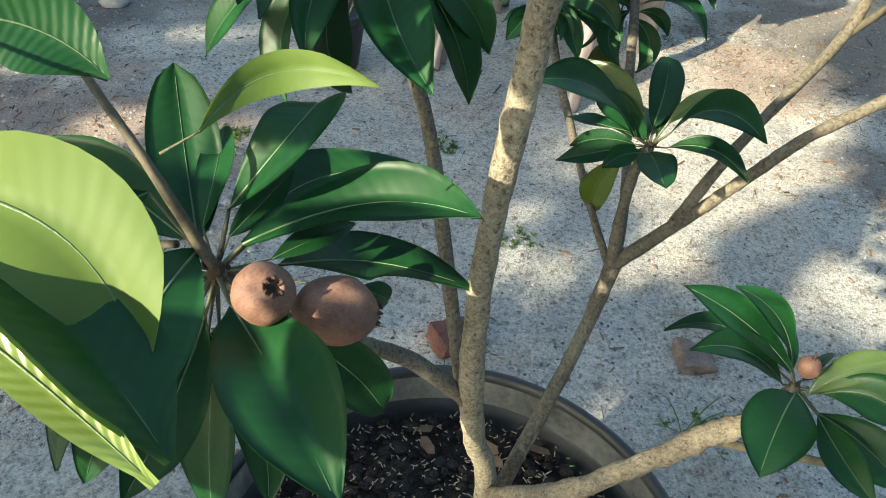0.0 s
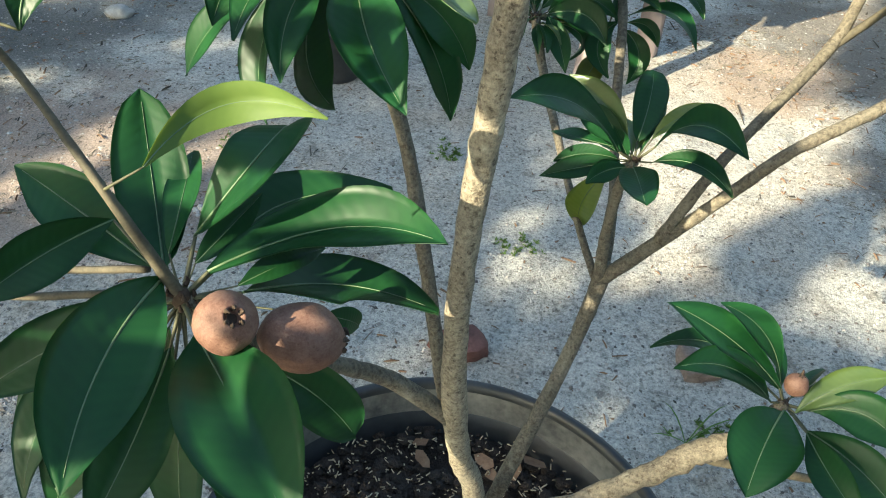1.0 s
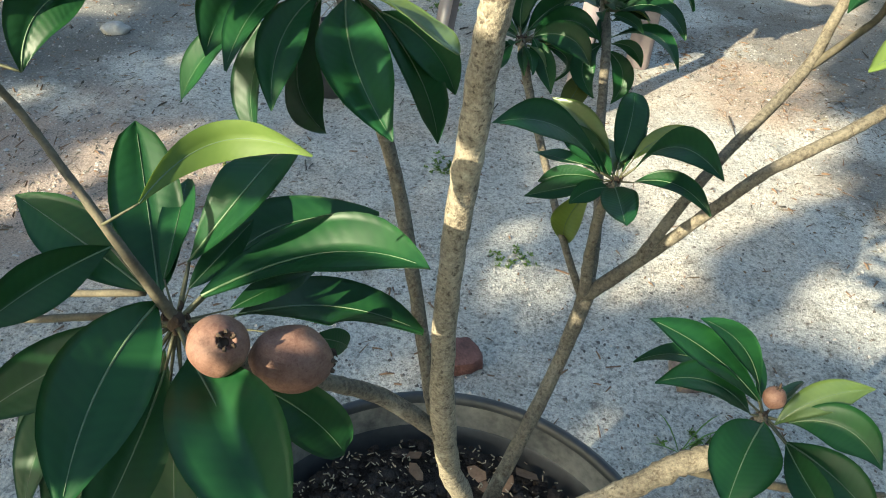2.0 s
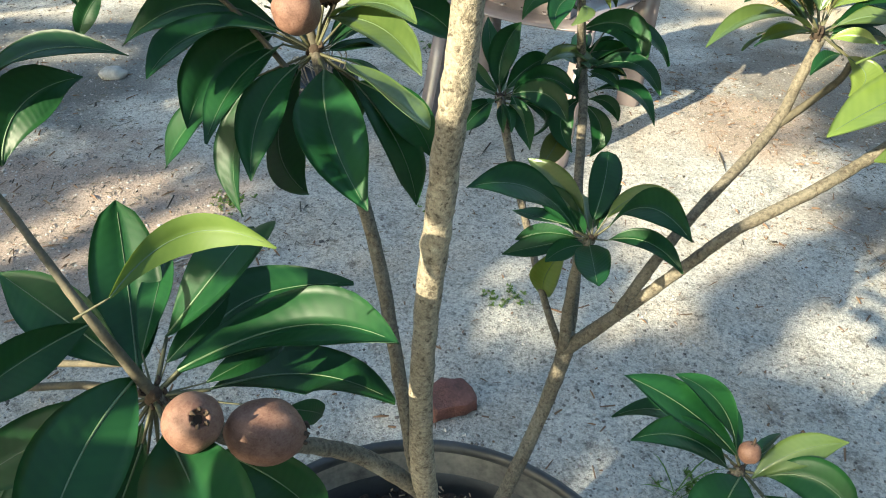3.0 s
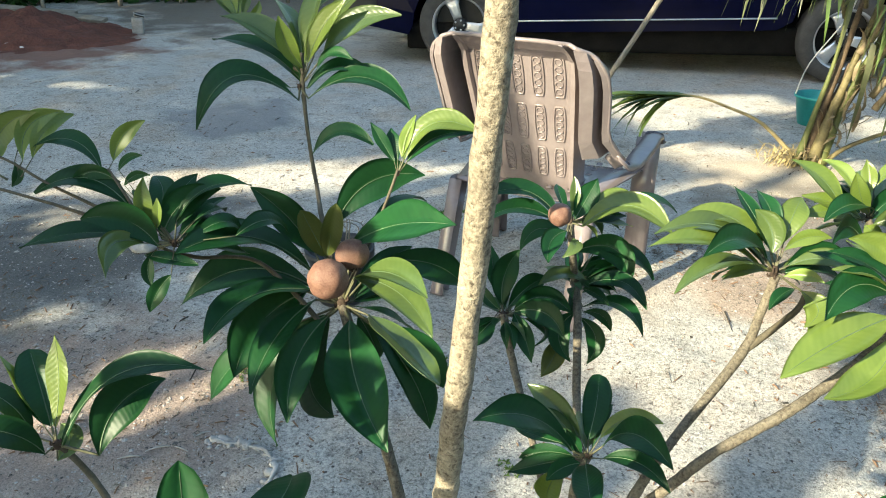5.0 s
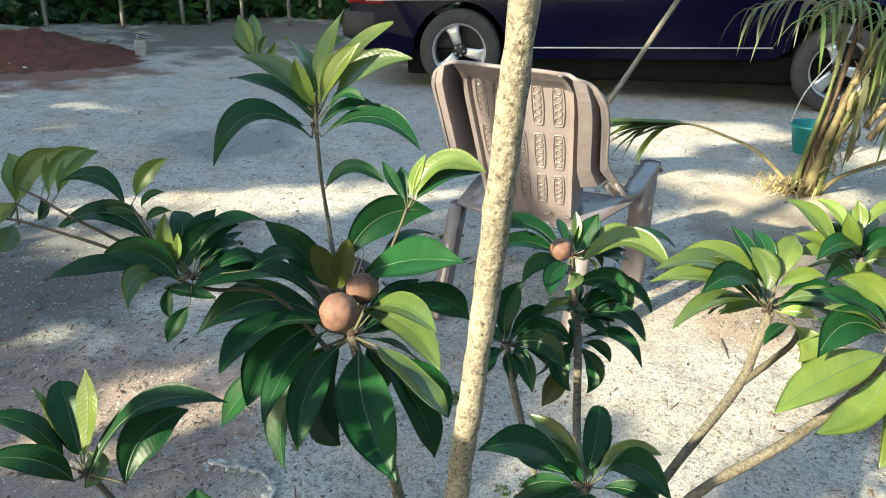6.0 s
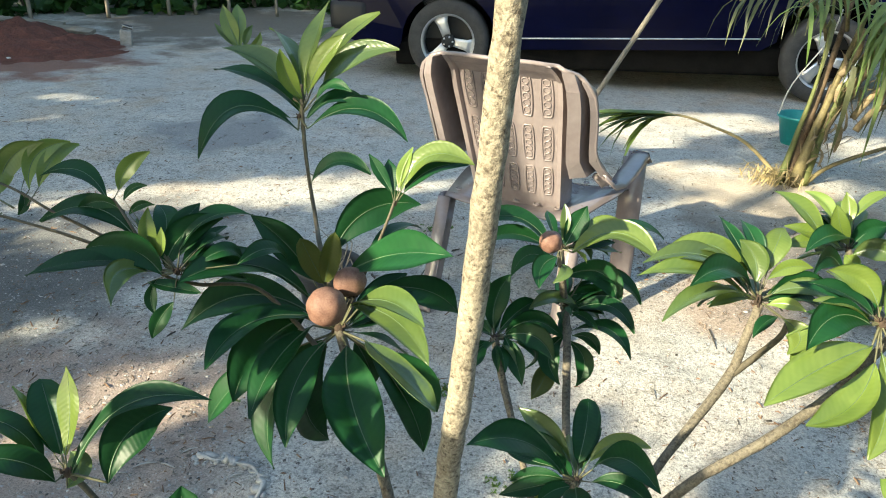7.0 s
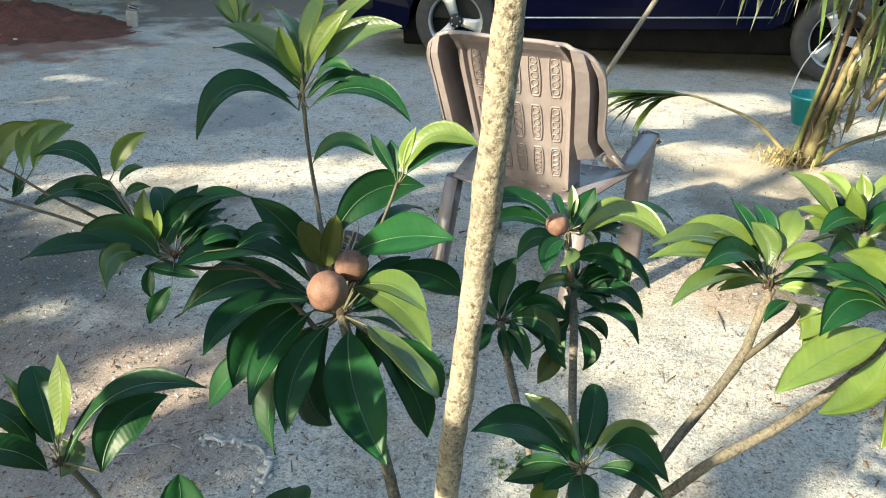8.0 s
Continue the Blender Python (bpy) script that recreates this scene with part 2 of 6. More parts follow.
BUCKET = plain("teal_bucket_plastic", (0.01, 0.19, 0.20), (0.02, 0.27, 0.27), 8, 0.4, bump=0.1, depth=0.001)
PALM_STEM = plain("palm_leaf_base", (0.06, 0.05, 0.022), (0.22, 0.18, 0.08), 18, 0.7, bump=0.6, depth=0.003)
PALM_GREEN = plain("green_palm_stalk", (0.065, 0.085, 0.022), (0.17, 0.18, 0.06), 18, 0.6, bump=0.5, depth=0.003)
PALM_LEAF = leaf_material("palm_leaflet", (0.065, 0.115, 0.028), (0.15, 0.21, 0.06), (0.25, 0.34, 0.07), 0.36)
PALM_OLIVE = leaf_material("palm_leaflet_old", (0.06, 0.075, 0.03), (0.14, 0.15, 0.07), (0.2, 0.2, 0.06), 0.45)
PALM_BROWN = plain("brown_palm_sheath", (0.04, 0.027, 0.016), (0.16, 0.11, 0.065), 24, 0.8, bump=0.7, depth=0.004)
PALM_STRAW = plain("yellow_straw", (0.26, 0.20, 0.085), (0.50, 0.40, 0.21), 24, 0.85)
PALM_DRY = plain("dry_palm_leaflet", (0.12, 0.09, 0.05), (0.30, 0.235, 0.14), 20, 0.85)
POLE = plain("weathered_wood_pole", (0.16, 0.135, 0.105), (0.32, 0.28, 0.22), 14, 0.85, bump=0.5, depth=0.003)
HEDGE_LEAF = leaf_material("hedge_leaf_skin", (0.018, 0.06, 0.018), (0.05, 0.13, 0.03), (0.12, 0.28, 0.03), 0.5)
GRASS = leaf_material("grass_blade", (0.06, 0.12, 0.03), (0.14, 0.22, 0.06), (0.25, 0.4, 0.06), 0.6)
STRING = plain("white_cord", (0.55, 0.53, 0.5), (0.75, 0.73, 0.7), 40, 0.8)


# ---- mesh helpers ----
def part(name, bm, mats, parent=None, label="", smooth=True):
    me = bpy.data.meshes.new(name)
    bm.normal_update()
    bm.to_mesh(me)
    bm.free()
    for m in mats if isinstance(mats, (list, tuple)) else [mats]:
        me.materials.append(m)
    if smooth:
        me.polygons.foreach_set("use_smooth", [True] * len(me.polygons))
    ob = new(name, me)
    ob.parent = parent
    if label:
        tagged(ob, label)
    return ob


def thing(name, label, category, at=(0, 0, 0), group="", turn=0.0):
    ob = new(name)
    ob.empty_display_size = 0.05
    ob.matrix_basis = pose(*at, 0, 0, turn)
    return tagged(ob, label, category, group)


def tube(bm, points, radii, sides=8, rough=0.0, seed=0, cap=True, mat=0, smooth_steps=4):
    """A round limb through the points, with its thickness at each of them."""
    pts = [Vector(p) for p in points]
    if smooth_steps > 1 and len(pts) > 2:
        fine, rad = [], []
        for i in range(len(pts) - 1):
            p0, p1, p2, p3 = pts[max(i - 1, 0)], pts[i], pts[i + 1], pts[min(i + 2, len(pts) - 1)]
            for k in range(smooth_steps):
                t = k / smooth_steps
                fine.append(0.5 * (2 * p1 + (p2 - p0) * t + (2 * p0 - 5 * p1 + 4 * p2 - p3) * t * t + (3 * p1 - p0 - 3 * p2 + p3) * t ** 3))
                rad.append(radii[i] + (radii[i + 1] - radii[i]) * t)
        pts, radii = fine + [pts[-1]], rad + [radii[-1]]
    rings, side = [], None
    for i, p in enumerate(pts):
        d = (pts[min(i + 1, len(pts) - 1)] - pts[max(i - 1, 0)]).normalized()
        if side is None:
            side = d.orthogonal().normalized()
        side = (side - side.dot(d) * d).normalized()
        other = d.cross(side)
        ring = []
        for k in range(sides):
            a = 2 * math.pi * k / sides
            out = side * math.cos(a) + other * math.sin(a)
            r = radii[i]
            if rough:
                r *= 1 + rough * noise.noise((p + out * r * 2 + Vector((seed, 0, 0))) * (0.5 / max(r, 1e-4)))
            ring.append(bm.verts.new(p + out * r))
        rings.append(ring)
    for a, b in zip(rings, rings[1:]):
        for k in range(sides):
            f = bm.faces.new((a[k], a[(k + 1) % sides], b[(k + 1) % sides], b[k]))
            f.material_index = mat
    if cap:
        for ring in (rings[0][::-1], rings[-1]):
            bm.faces.new(ring).material_index = mat
    return rings


def block(bm, size, at=(0, 0, 0), bevel=0.0, turn=None, segments=2, mat=0):
    made = bmesh.ops.create_cube(bm, size=1.0)["verts"]
    m = Matrix.Translation(at) @ (turn or Matrix()) @ Matrix.Diagonal((*size, 1))
    bmesh.ops.transform(bm, matrix=m, verts=made)
    faces = {f for v in made for f in v.link_faces}
    for f in faces:
        f.material_index = mat
    if bevel:
        edges = {e for v in made for e in v.link_edges}
        bmesh.ops.bevel(bm, geom=list(edges), offset=bevel, segments=segments, affect="EDGES", profile=0.6)


def lathe(bm, profile, sides=48, mat=0, squash=1.0, wobble=0.0):
    """A turned body: profile is (radius, height) from the inside or bottom up."""
    rings = []
    for r, z in profile:
        rings.append([bm.verts.new((r * math.cos(2 * math.pi * k / sides) * (1 + wobble * math.sin(4 * math.pi * k / sides)), r * math.sin(2 * math.pi * k / sides) * squash, z)) for k in range(sides)])
    for a, b in zip(rings, rings[1:]):
        for k in range(sides):
            bm.faces.new((a[k], a[(k + 1) % sides], b[(k + 1) % sides], b[k])).material_index = mat
    return rings


def blob(bm, at, size, rough=0.25, seed=0.0, steps=2, turn=None, mat=0):
    made = bmesh.ops.create_icosphere(bm, subdivisions=steps, radius=1.0)["verts"]
    spin = turn or Matrix()
    for v in made:
        k = 1 + rough * noise.noise(v.co * 1.6 + Vector((seed, seed * 0.7, 0)))
        c = spin @ Vector((v.co.x * size[0] * k, v.co.y * size[1] * k, v.co.z * size[2] * k))
        v.co = c + Vector(at)
    for f in {f for v in made for f in v.link_faces}:
        f.material_index = mat


# ---- ground: one sheet to the horizon ----
def spread(near_lo, near_hi, step, far):
    a = list(np.arange(near_lo, near_hi, step))
    out, k = [], step
    while True:
        k *= 1.35
        out.append((out[-1] if out else 0) + k)
        if out[-1] > far:
            break
    return [near_lo - v for v in reversed(out)] + a + [near_hi + v for v in out]


def ground_height(x, y):
    p = Vector((x, y, 0))
    near = math.exp(-((x * x + y * y) / 900))
    return near * (0.011 * noise.noise(p * 1.7) + 0.008 * noise.noise(p * 6) + 0.0055 * noise.noise(p * 15))


def make_ground():
    xs, ys = spread(-2.2, 2.2, 0.03, 700), spread(0.6, 5.0, 0.03, 700)
    verts = [(x, y, ground_height(x, y)) for y in ys for x in xs]
    n = len(xs)
    faces = [(j * n + i, j * n + i + 1, (j + 1) * n + i + 1, (j + 1) * n + i) for j in range(len(ys) - 1) for i in range(n - 1)]
    me = bpy.data.meshes.new("ground")
    me.from_pydata(verts, [], faces)
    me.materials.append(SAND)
    me.polygons.foreach_set("use_smooth", [True] * len(me.polygons))
    tagged(new("ground", me), "pale packed sandy soil of a yard", "ground", kind="structure")


make_ground()


# ---- the potted fruit tree ----
def make_pot():
    pot = thing("plant_pot", "large black plastic plant pot standing on the sand", "pot", (0.218, 0.658, 0.002))
    bm = bmesh.new()
    lathe(bm, [(0.002, 0.0), (0.165, 0.0), (0.172, 0.012), (0.214, 0.405), (0.219, 0.41)], 72)
    part("pot_wall", bm, POT_BLACK, pot)
    bm = bmesh.new()
    lathe(bm, [(0.214, 0.404), (0.229, 0.406), (0.2335, 0.414), (0.2335, 0.440), (0.231, 0.447), (0.226, 0.449), (0.222, 0.446), (0.221, 0.438)], 72)
    part("rolled_rim", bm, POT_BLACK, pot, "rolled black rim with scuffed edge")
    bm = bmesh.new()
    lathe(bm, [(0.221, 0.438), (0.215, 0.40), (0.2085, 0.34), (0.2005, 0.28)], 72)
    part("inner_wall", bm, POT_DUST, pot, "dusty grey inner wall")
    rnd = random.Random(4)
    bm = bmesh.new()
    rings = lathe(bm, [(0.2125 * (1 - i / 26) + 0.001, 0.392) for i in range(26)], 72)
    for v in bm.verts:
        v.co.z += 0.012 * noise.noise(v.co * 22) + 0.006 * noise.noise(v.co * 70) - 0.02 * (v.co.xy.length / 0.21) ** 3
    part("potting_soil", bm, SOIL, pot, "dark crumbly potting soil")
    clods = bmesh.new()
    for i in range(1500):
        a, r = rnd.uniform(0, 6.283), 0.2 * math.sqrt(rnd.random())
        s = 0.002 + 0.008 * rnd.random() ** 2
        blob(clods, (r * math.cos(a), r * math.sin(a), 0.391 + 0.008 * rnd.random()), (s, s * rnd.uniform(0.6, 1), s * rnd.uniform(0.3, 0.7)), 0.6, i, 1)
    tagged(part("soil_clod", clods, SOIL, pot), kind="stuff")
    husks = bmesh.new()
    for i in range(1300):
        a, r = rnd.uniform(0, 6.283), 0.2 * math.sqrt(rnd.random())
        block(husks, (0.002 + 0.006 * rnd.random() ** 2, rnd.uniform(0.0007, 0.0014), 0.0008), (r * math.cos(a), r * math.sin(a), 0.402 + 0.005 * rnd.random()), 0, pose(0, 0, 0, rnd.uniform(-40, 40), rnd.uniform(-40, 40), rnd.uniform(0, 360)))
    tagged(part("straw_husk", husks, HUSK, pot), kind="stuff")
    scraps = bmesh.new()
    for i in range(24):
        a, r = rnd.uniform(0, 6.283), 0.19 * math.sqrt(rnd.random())
        c = Vector((r * math.cos(a), r * math.sin(a), 0.404))
        turn = pose(0, 0, 0, rnd.uniform(-35, 35), rnd.uniform(-35, 35), rnd.uniform(0, 360))
        s = rnd.uniform(0.008, 0.017)
        ring = [scraps.verts.new(c + turn @ Vector((s * math.cos(k), s * 0.6 * math.sin(k) * rnd.uniform(0.7, 1.2), 0.003 * rnd.uniform(-1, 1)))) for k in (0, 1.1, 2.2, 3.1, 4.2, 5.3)]
        scraps.faces.new(ring)
    tagged(part("dead_leaf_scrap", scraps, LITTER, pot), kind="stuff")


make_pot()
tree = thing("fruit_tree", "young potted fruit tree with glossy green leaves and brown fruits", "tree", (0.23, 0.645, 0.37))
TREE_INV = Matrix.Translation(-Vector((0.23, 0.645, 0.37)))


def limb(name, points, radii, mat=BARK, sides=14, rough=0.16, label=""):
    bm = bmesh.new()
    tube(bm, points, radii, sides, rough, len(points), True, 0, 8)
    bmesh.ops.transform(bm, matrix=TREE_INV, verts=bm.verts)
    return part(name, bm, mat, tree, label)


limb("trunk", [(0.247, 0.655, 0.36), (0.241, 0.645, 0.593), (0.228, 0.635, 0.66), (0.221, 0.628, 0.726), (0.219, 0.622, 0.80), (0.2215, 0.615, 0.869), (0.2265, 0.608, 0.933), (0.231, 0.603, 0.985), (0.2345, 0.60, 1.017), (0.241, 0.595, 1.092), (0.247, 0.585, 1.163), (0.252, 0.575, 1.225), (0.258, 0.565, 1.30), (0.262, 0.56, 1.36)],
     [0.0088, 0.0082, 0.0078, 0.0080, 0.0068, 0.0066, 0.0067, 0.0066, 0.0065, 0.0064, 0.0062, 0.006, 0.0055, 0.005], mat=SUNLIT_BARK, sides=20, label="rough-barked trunk in brightened sunlit bark")
limb("branch", [(0.225, 0.64, 0.68), (0.213, 0.642, 0.716), (0.204, 0.655, 0.745), (0.182, 0.686, 0.83), (0.168, 0.70, 0.875), (0.14, 0.738, 0.915), (0.121, 0.762, 0.95)], [0.0055, 0.0052, 0.0047, 0.0045, 0.0043, 0.0042, 0.004])
limb("branch", [(0.222, 0.630, 0.705), (0.186, 0.62, 0.744), (0.159, 0.60, 0.774), (0.139, 0.56, 0.82), (0.112, 0.535, 0.875)], [0.006, 0.0055, 0.005, 0.0048, 0.0045])
limb("branch", [(0.243, 0.650, 0.50), (0.255, 0.66, 0.583), (0.275, 0.69, 0.641), (0.295, 0.73, 0.69), (0.306, 0.753, 0.735), (0.309, 0.757, 0.75)], [0.0068, 0.0062, 0.0056, 0.0054, 0.0066, 0.005])
limb("branch", [(0.305, 0.752, 0.735), (0.303, 0.757, 0.778), (0.305, 0.762, 0.815), (0.311, 0.765, 0.833)], [0.005, 0.004, 0.0038, 0.0034])
limb("branch", [(0.306, 0.753, 0.738), (0.351, 0.755, 0.794), (0.376, 0.752, 0.831), (0.399, 0.75, 0.864), (0.443, 0.765, 0.892), (0.475, 0.785, 0.908), (0.50, 0.80, 0.925), (0.535, 0.822, 0.96)], [0.0058, 0.0044, 0.0041, 0.0039, 0.0039, 0.0038, 0.0036, 0.0032])
limb("branch", [(0.338, 0.752, 0.782), (0.356, 0.765, 0.818), (0.376, 0.785, 0.844), (0.429, 0.845, 0.891), (0.440, 0.858, 0.92), (0.449, 0.868, 0.953)], [0.0045, 0.004, 0.0037, 0.0041, 0.0038, 0.0038])
limb("branch", [(0.432, 0.848, 0.893), (0.466, 0.86, 0.925), (0.474, 0.868, 0.937)], [0.003, 0.0026, 0.0024], TWIG, 8)
limb("branch", [(0.302, 0.754, 0.738), (0.285, 0.78, 0.763), (0.266, 0.84, 0.783), (0.243, 0.90, 0.816), (0.227, 0.939, 0.851)], [0.003, 0.0028, 0.0031, 0.0037, 0.004])
limb("branch", [(0.308, 0.758, 0.74), (0.308, 0.80, 0.772), (0.303, 0.89, 0.806), (0.299, 0.95, 0.852), (0.294, 0.99, 0.87), (0.288, 0.97, 0.915), (0.284, 0.962, 0.946)], [0.0038, 0.0038, 0.004, 0.0042, 0.0042, 0.0038, 0.0032])
limb("branch", [(0.247, 0.632, 0.60), (0.296, 0.62, 0.644), (0.324, 0.63, 0.658), (0.354, 0.64, 0.676), (0.379, 0.65, 0.692), (0.399, 0.655, 0.702), (0.412, 0.66, 0.715), (0.426, 0.672, 0.728)], [0.0075, 0.007, 0.007, 0.0075, 0.0085, 0.0075, 0.005, 0.004], rough=0.3)
limb("branch", [(0.38, 0.652, 0.688), (0.405, 0.656, 0.679), (0.429, 0.66, 0.675), (0.48, 0.67, 0.662), (0.53, 0.68, 0.66)], [0.004, 0.0032, 0.003, 0.003, 0.002], TWIG, 8)
limb("branch", [(0.112, 0.535, 0.875), (0.097, 0.528, 0.927), (0.080, 0.535, 0.948), (0.061, 0.5435, 0.968), (0.0525, 0.538, 0.991)], [0.0028, 0.0021, 0.0017, 0.0016, 0.0016], TWIG, 8)
limb("branch", [(0.112, 0.745, 0.94), (0.065, 0.75, 0.985), (0.033, 0.718, 1.002), (0.018, 0.698, 1.02), (0.0, 0.705, 1.045), (-0.016, 0.712, 1.064)], [0.002, 0.0016, 0.0014, 0.0012, 0.001, 0.0008], TWIG, 8)
limb("branch", [(0.020, 0.70, 1.018), (-0.027, 0.698, 1.036), (-0.085, 0.695, 1.051), (-0.115, 0.692, 1.055)], [0.0014, 0.0012, 0.001, 0.0009], TWIG, 7)
limb("branch", [(0.016, 0.70, 1.022), (-0.017, 0.701, 1.039), (-0.055, 0.702, 1.055), (-0.078, 0.703, 1.067), (-0.098, 0.702, 1.075)], [0.0014, 0.0012, 0.001, 0.0009, 0.0007], TWIG, 7)
limb("branch", [(0.121, 0.762, 0.95), (0.101, 0.787, 1.004), (0.086, 0.821, 1.017), (0.076, 0.836, 1.055), (0.069, 0.851, 1.091), (0.068, 0.856, 1.115)], [0.003, 0.0021, 0.0017, 0.0016, 0.0017, 0.0014], TWIG, 8)
limb("branch", [(0.121, 0.764, 0.955), (0.139, 0.786, 0.997), (0.153, 0.786, 1.032), (0.158, 0.791, 1.048)], [0.002, 0.0013, 0.0012, 0.0011], TWIG, 7)
limb("branch", [(0.535, 0.822, 0.955), (0.54, 0.86, 0.955), (0.536, 0.905, 0.955), (0.529, 0.927, 0.984)], [0.004, 0.0035, 0.003, 0.0025], TWIG, 7)
limb("branch", [(0.07, 0.852, 1.10), (0.045, 0.87, 1.105), (0.02, 0.885, 1.118)], [0.0014, 0.0012, 0.001], TWIG, 6)
limb("branch", [(0.120, 0.545, 0.862), (0.048, 0.575, 0.827), (-0.001, 0.577, 0.813), (-0.056, 0.582, 0.797)], [0.0025, 0.0023, 0.0022, 0.002], TWIG, 8)
limb("branch", [(0.075, 0.569, 0.855), (0.018, 0.578, 0.835), (-0.051, 0.586, 0.817)], [0.002, 0.0019, 0.0017], TWIG, 8)
LEAF_SEED = random.Random(11)


def leaf(hub, base, az, el, length, up, side, width, roll, skin, round_tip=False):
    """One leaf: its blade springs from base (seen from the hub), runs length along az and el, arches by up and side; roll tips its face."""
    b = hub + Vector(base)
    d = Vector((math.cos(radians(az)) * math.cos(radians(el)), math.sin(radians(az)) * math.cos(radians(el)), math.sin(radians(el))))
    s = d.cross(Vector((0, 0, 1))).normalized()
    u = s.cross(d)
    tip = b + d * length
    knee = (b + tip) / 2 + 2 * (u * up + s * side)
    face = u * math.cos(radians(roll)) + s * math.sin(radians(roll))
    rows, half = 16, 4
    skin_half = min(0.0002, 0.007 * width)
    fold, wave_at, skew = LEAF_SEED.uniform(0.28, 0.62), LEAF_SEED.uniform(0, 9), LEAF_SEED.uniform(-0.08, 0.08)
    belly, blunt, pinch = LEAF_SEED.uniform(0.98, 1.22), LEAF_SEED.uniform(0.72, 0.92), LEAF_SEED.uniform(0.05, 0.3)
    if round_tip:
        belly, blunt, pinch = 1.24, 0.48, 0.0
    bm = bmesh.new()
    uv = bm.loops.layers.uv.new("UVMap")
    tops, unders, mids, outs = [], [], [], []
    for i in range(rows + 1):
        t = i / rows
        p = b * (1 - t) ** 2 + knee * 2 * t * (1 - t) + tip * t * t
        tan = ((knee - b) * (1 - t) + (tip - knee) * t).normalized()
        n = (face - face.dot(tan) * tan).normalized()
        across = tan.cross(n)
        w = 0.5 * width * (math.sin(math.pi * min(1, t ** (0.95 * belly))) ** blunt if 0 < t < 1 else 0)
        w = max(w * (1 - pinch * max(0, t - 0.75) / 0.25 * (t < 1)), 0.0004)
        mids.append(p + n * 2 * skin_half)
        outs.append(n)
        top, under = [], []
        for k in range(-half, half + 1):
            q = k / half
            lift = abs(q) * w * fold + 0.045 * width * math.sin(9 * t + wave_at + 1.5 * q) * q * q - 0.25 * w * fold * q * q
            c = p + across * (w * (q + skew * (1 - q * q))) + n * lift
            top.append(bm.verts.new(c + n * skin_half))
            under.append(bm.verts.new(c - n * skin_half))
        tops.append(top)
        unders.append(under)
    for i in range(rows):
        for k in range(2 * half):
            for grid, flip, slot in ((tops, False, 0), (unders, True, 1)):
                quad = [(i, k), (i, k + 1), (i + 1, k + 1), (i + 1, k)]
                f = bm.faces.new([grid[a][c] for a, c in (quad[::-1] if flip else quad)])
                f.material_index = slot
                for loop, (a, c) in zip(f.loops, quad[::-1] if flip else quad):
                    loop[uv].uv = (a / rows * 1.0 + abs(c - half) / half * 0.10, c / (2 * half))
        for c in (0, 2 * half) if width > 0.014 else ():
            loop = (tops[i][c], tops[i + 1][c], unders[i + 1][c], unders[i][c])
            bm.faces.new(loop if c else loop[::-1]).material_index = 0
    thick = max(0.00022, min(0.0009, width * 0.024))
    root = hub + Vector(base) * 0.12 if Vector(base).length < 0.06 else b - d * 0.012 - Vector((0, 0, 0.004))
    tube(bm, [root, root.lerp(b, 0.55), b], [thick * 1.7, thick * 1.4, thick * 1.0], 6, 0, 0, True, 3, 2)
    tube(bm, mids[:-1], [thick * (0.8 - 0.65 * i / rows) for i in range(rows)], 6, 0, 0, True, 2, 1)
    bmesh.ops.transform(bm, matrix=TREE_INV, verts=bm.verts)
    return part("leaf", bm, skin, tree)


def hub_of(w, size=0.0045):
    """The scaly brown twig end that a whorl of leaves springs from."""
    bm = bmesh.new()
    rnd = random.Random(int(w.x * 9999))
    blob(bm, w, (size, size, size * 1.5), 0.35, w.x * 50, 2)
    for k in range(9):
        a, z = rnd.uniform(0, 6.28), rnd.uniform(-1.4, 1.2) * size
        p = w + Vector((math.cos(a) * size * 0.8, math.sin(a) * size * 0.8, z))
        tube(bm, [p, p + Vector((math.cos(a), math.sin(a), 0.6)) * size * 0.5, p + Vector((math.cos(a) * 0.6, math.sin(a) * 0.6, 1.4)) * size * 0.7], [size * 0.3, size * 0.26, size * 0.08], 5, 0.2)
    bmesh.ops.transform(bm, matrix=TREE_INV, verts=bm.verts)
    part("twig_end", bm, CALYX, tree, "scaly dark brown twig end")


def filler(w, count, length, seed, facing=(0.1, 0.9, 0.1), skin=None):
    """Further leaves of a whorl, mostly on its far side."""
    rnd = random.Random(seed)
    lean = math.degrees(math.atan2(facing[1], facing[0]))
    for k in range(count):
        az, el = lean + rnd.uniform(-65, 65), rnd.uniform(-38, 30)
        ln = length * rnd.uniform(0.65, 1.05)
        d = Vector((math.cos(radians(az)), math.sin(radians(az)), math.sin(radians(el)) * 0.6)) * 0.010
        leaf(w, d, az, el, ln, ln * rnd.uniform(0.03, 0.16), ln * rnd.uniform(-0.06, 0.06), ln * rnd.uniform(0.27, 0.34), rnd.uniform(-35, 35), skin or (MATURE if rnd.random() < 0.85 else PALE))


ACROSS = Vector((-math.sin(SUN_AZ), math.cos(SUN_AZ), 0))
UPWARD = Vector((-math.cos(SUN_AZ) * math.sin(SUN_EL), -math.sin(SUN_AZ) * math.sin(SUN_EL), math.cos(SUN_EL)))


def sun_spot(a, b, y=0.17):
    """A place on the boughs behind the viewer; a and b count across and up as seen from the sun."""
    flat = ACROSS * a + UPWARD * b
    return flat + to_sun * ((flat.y - y) / -to_sun.y)


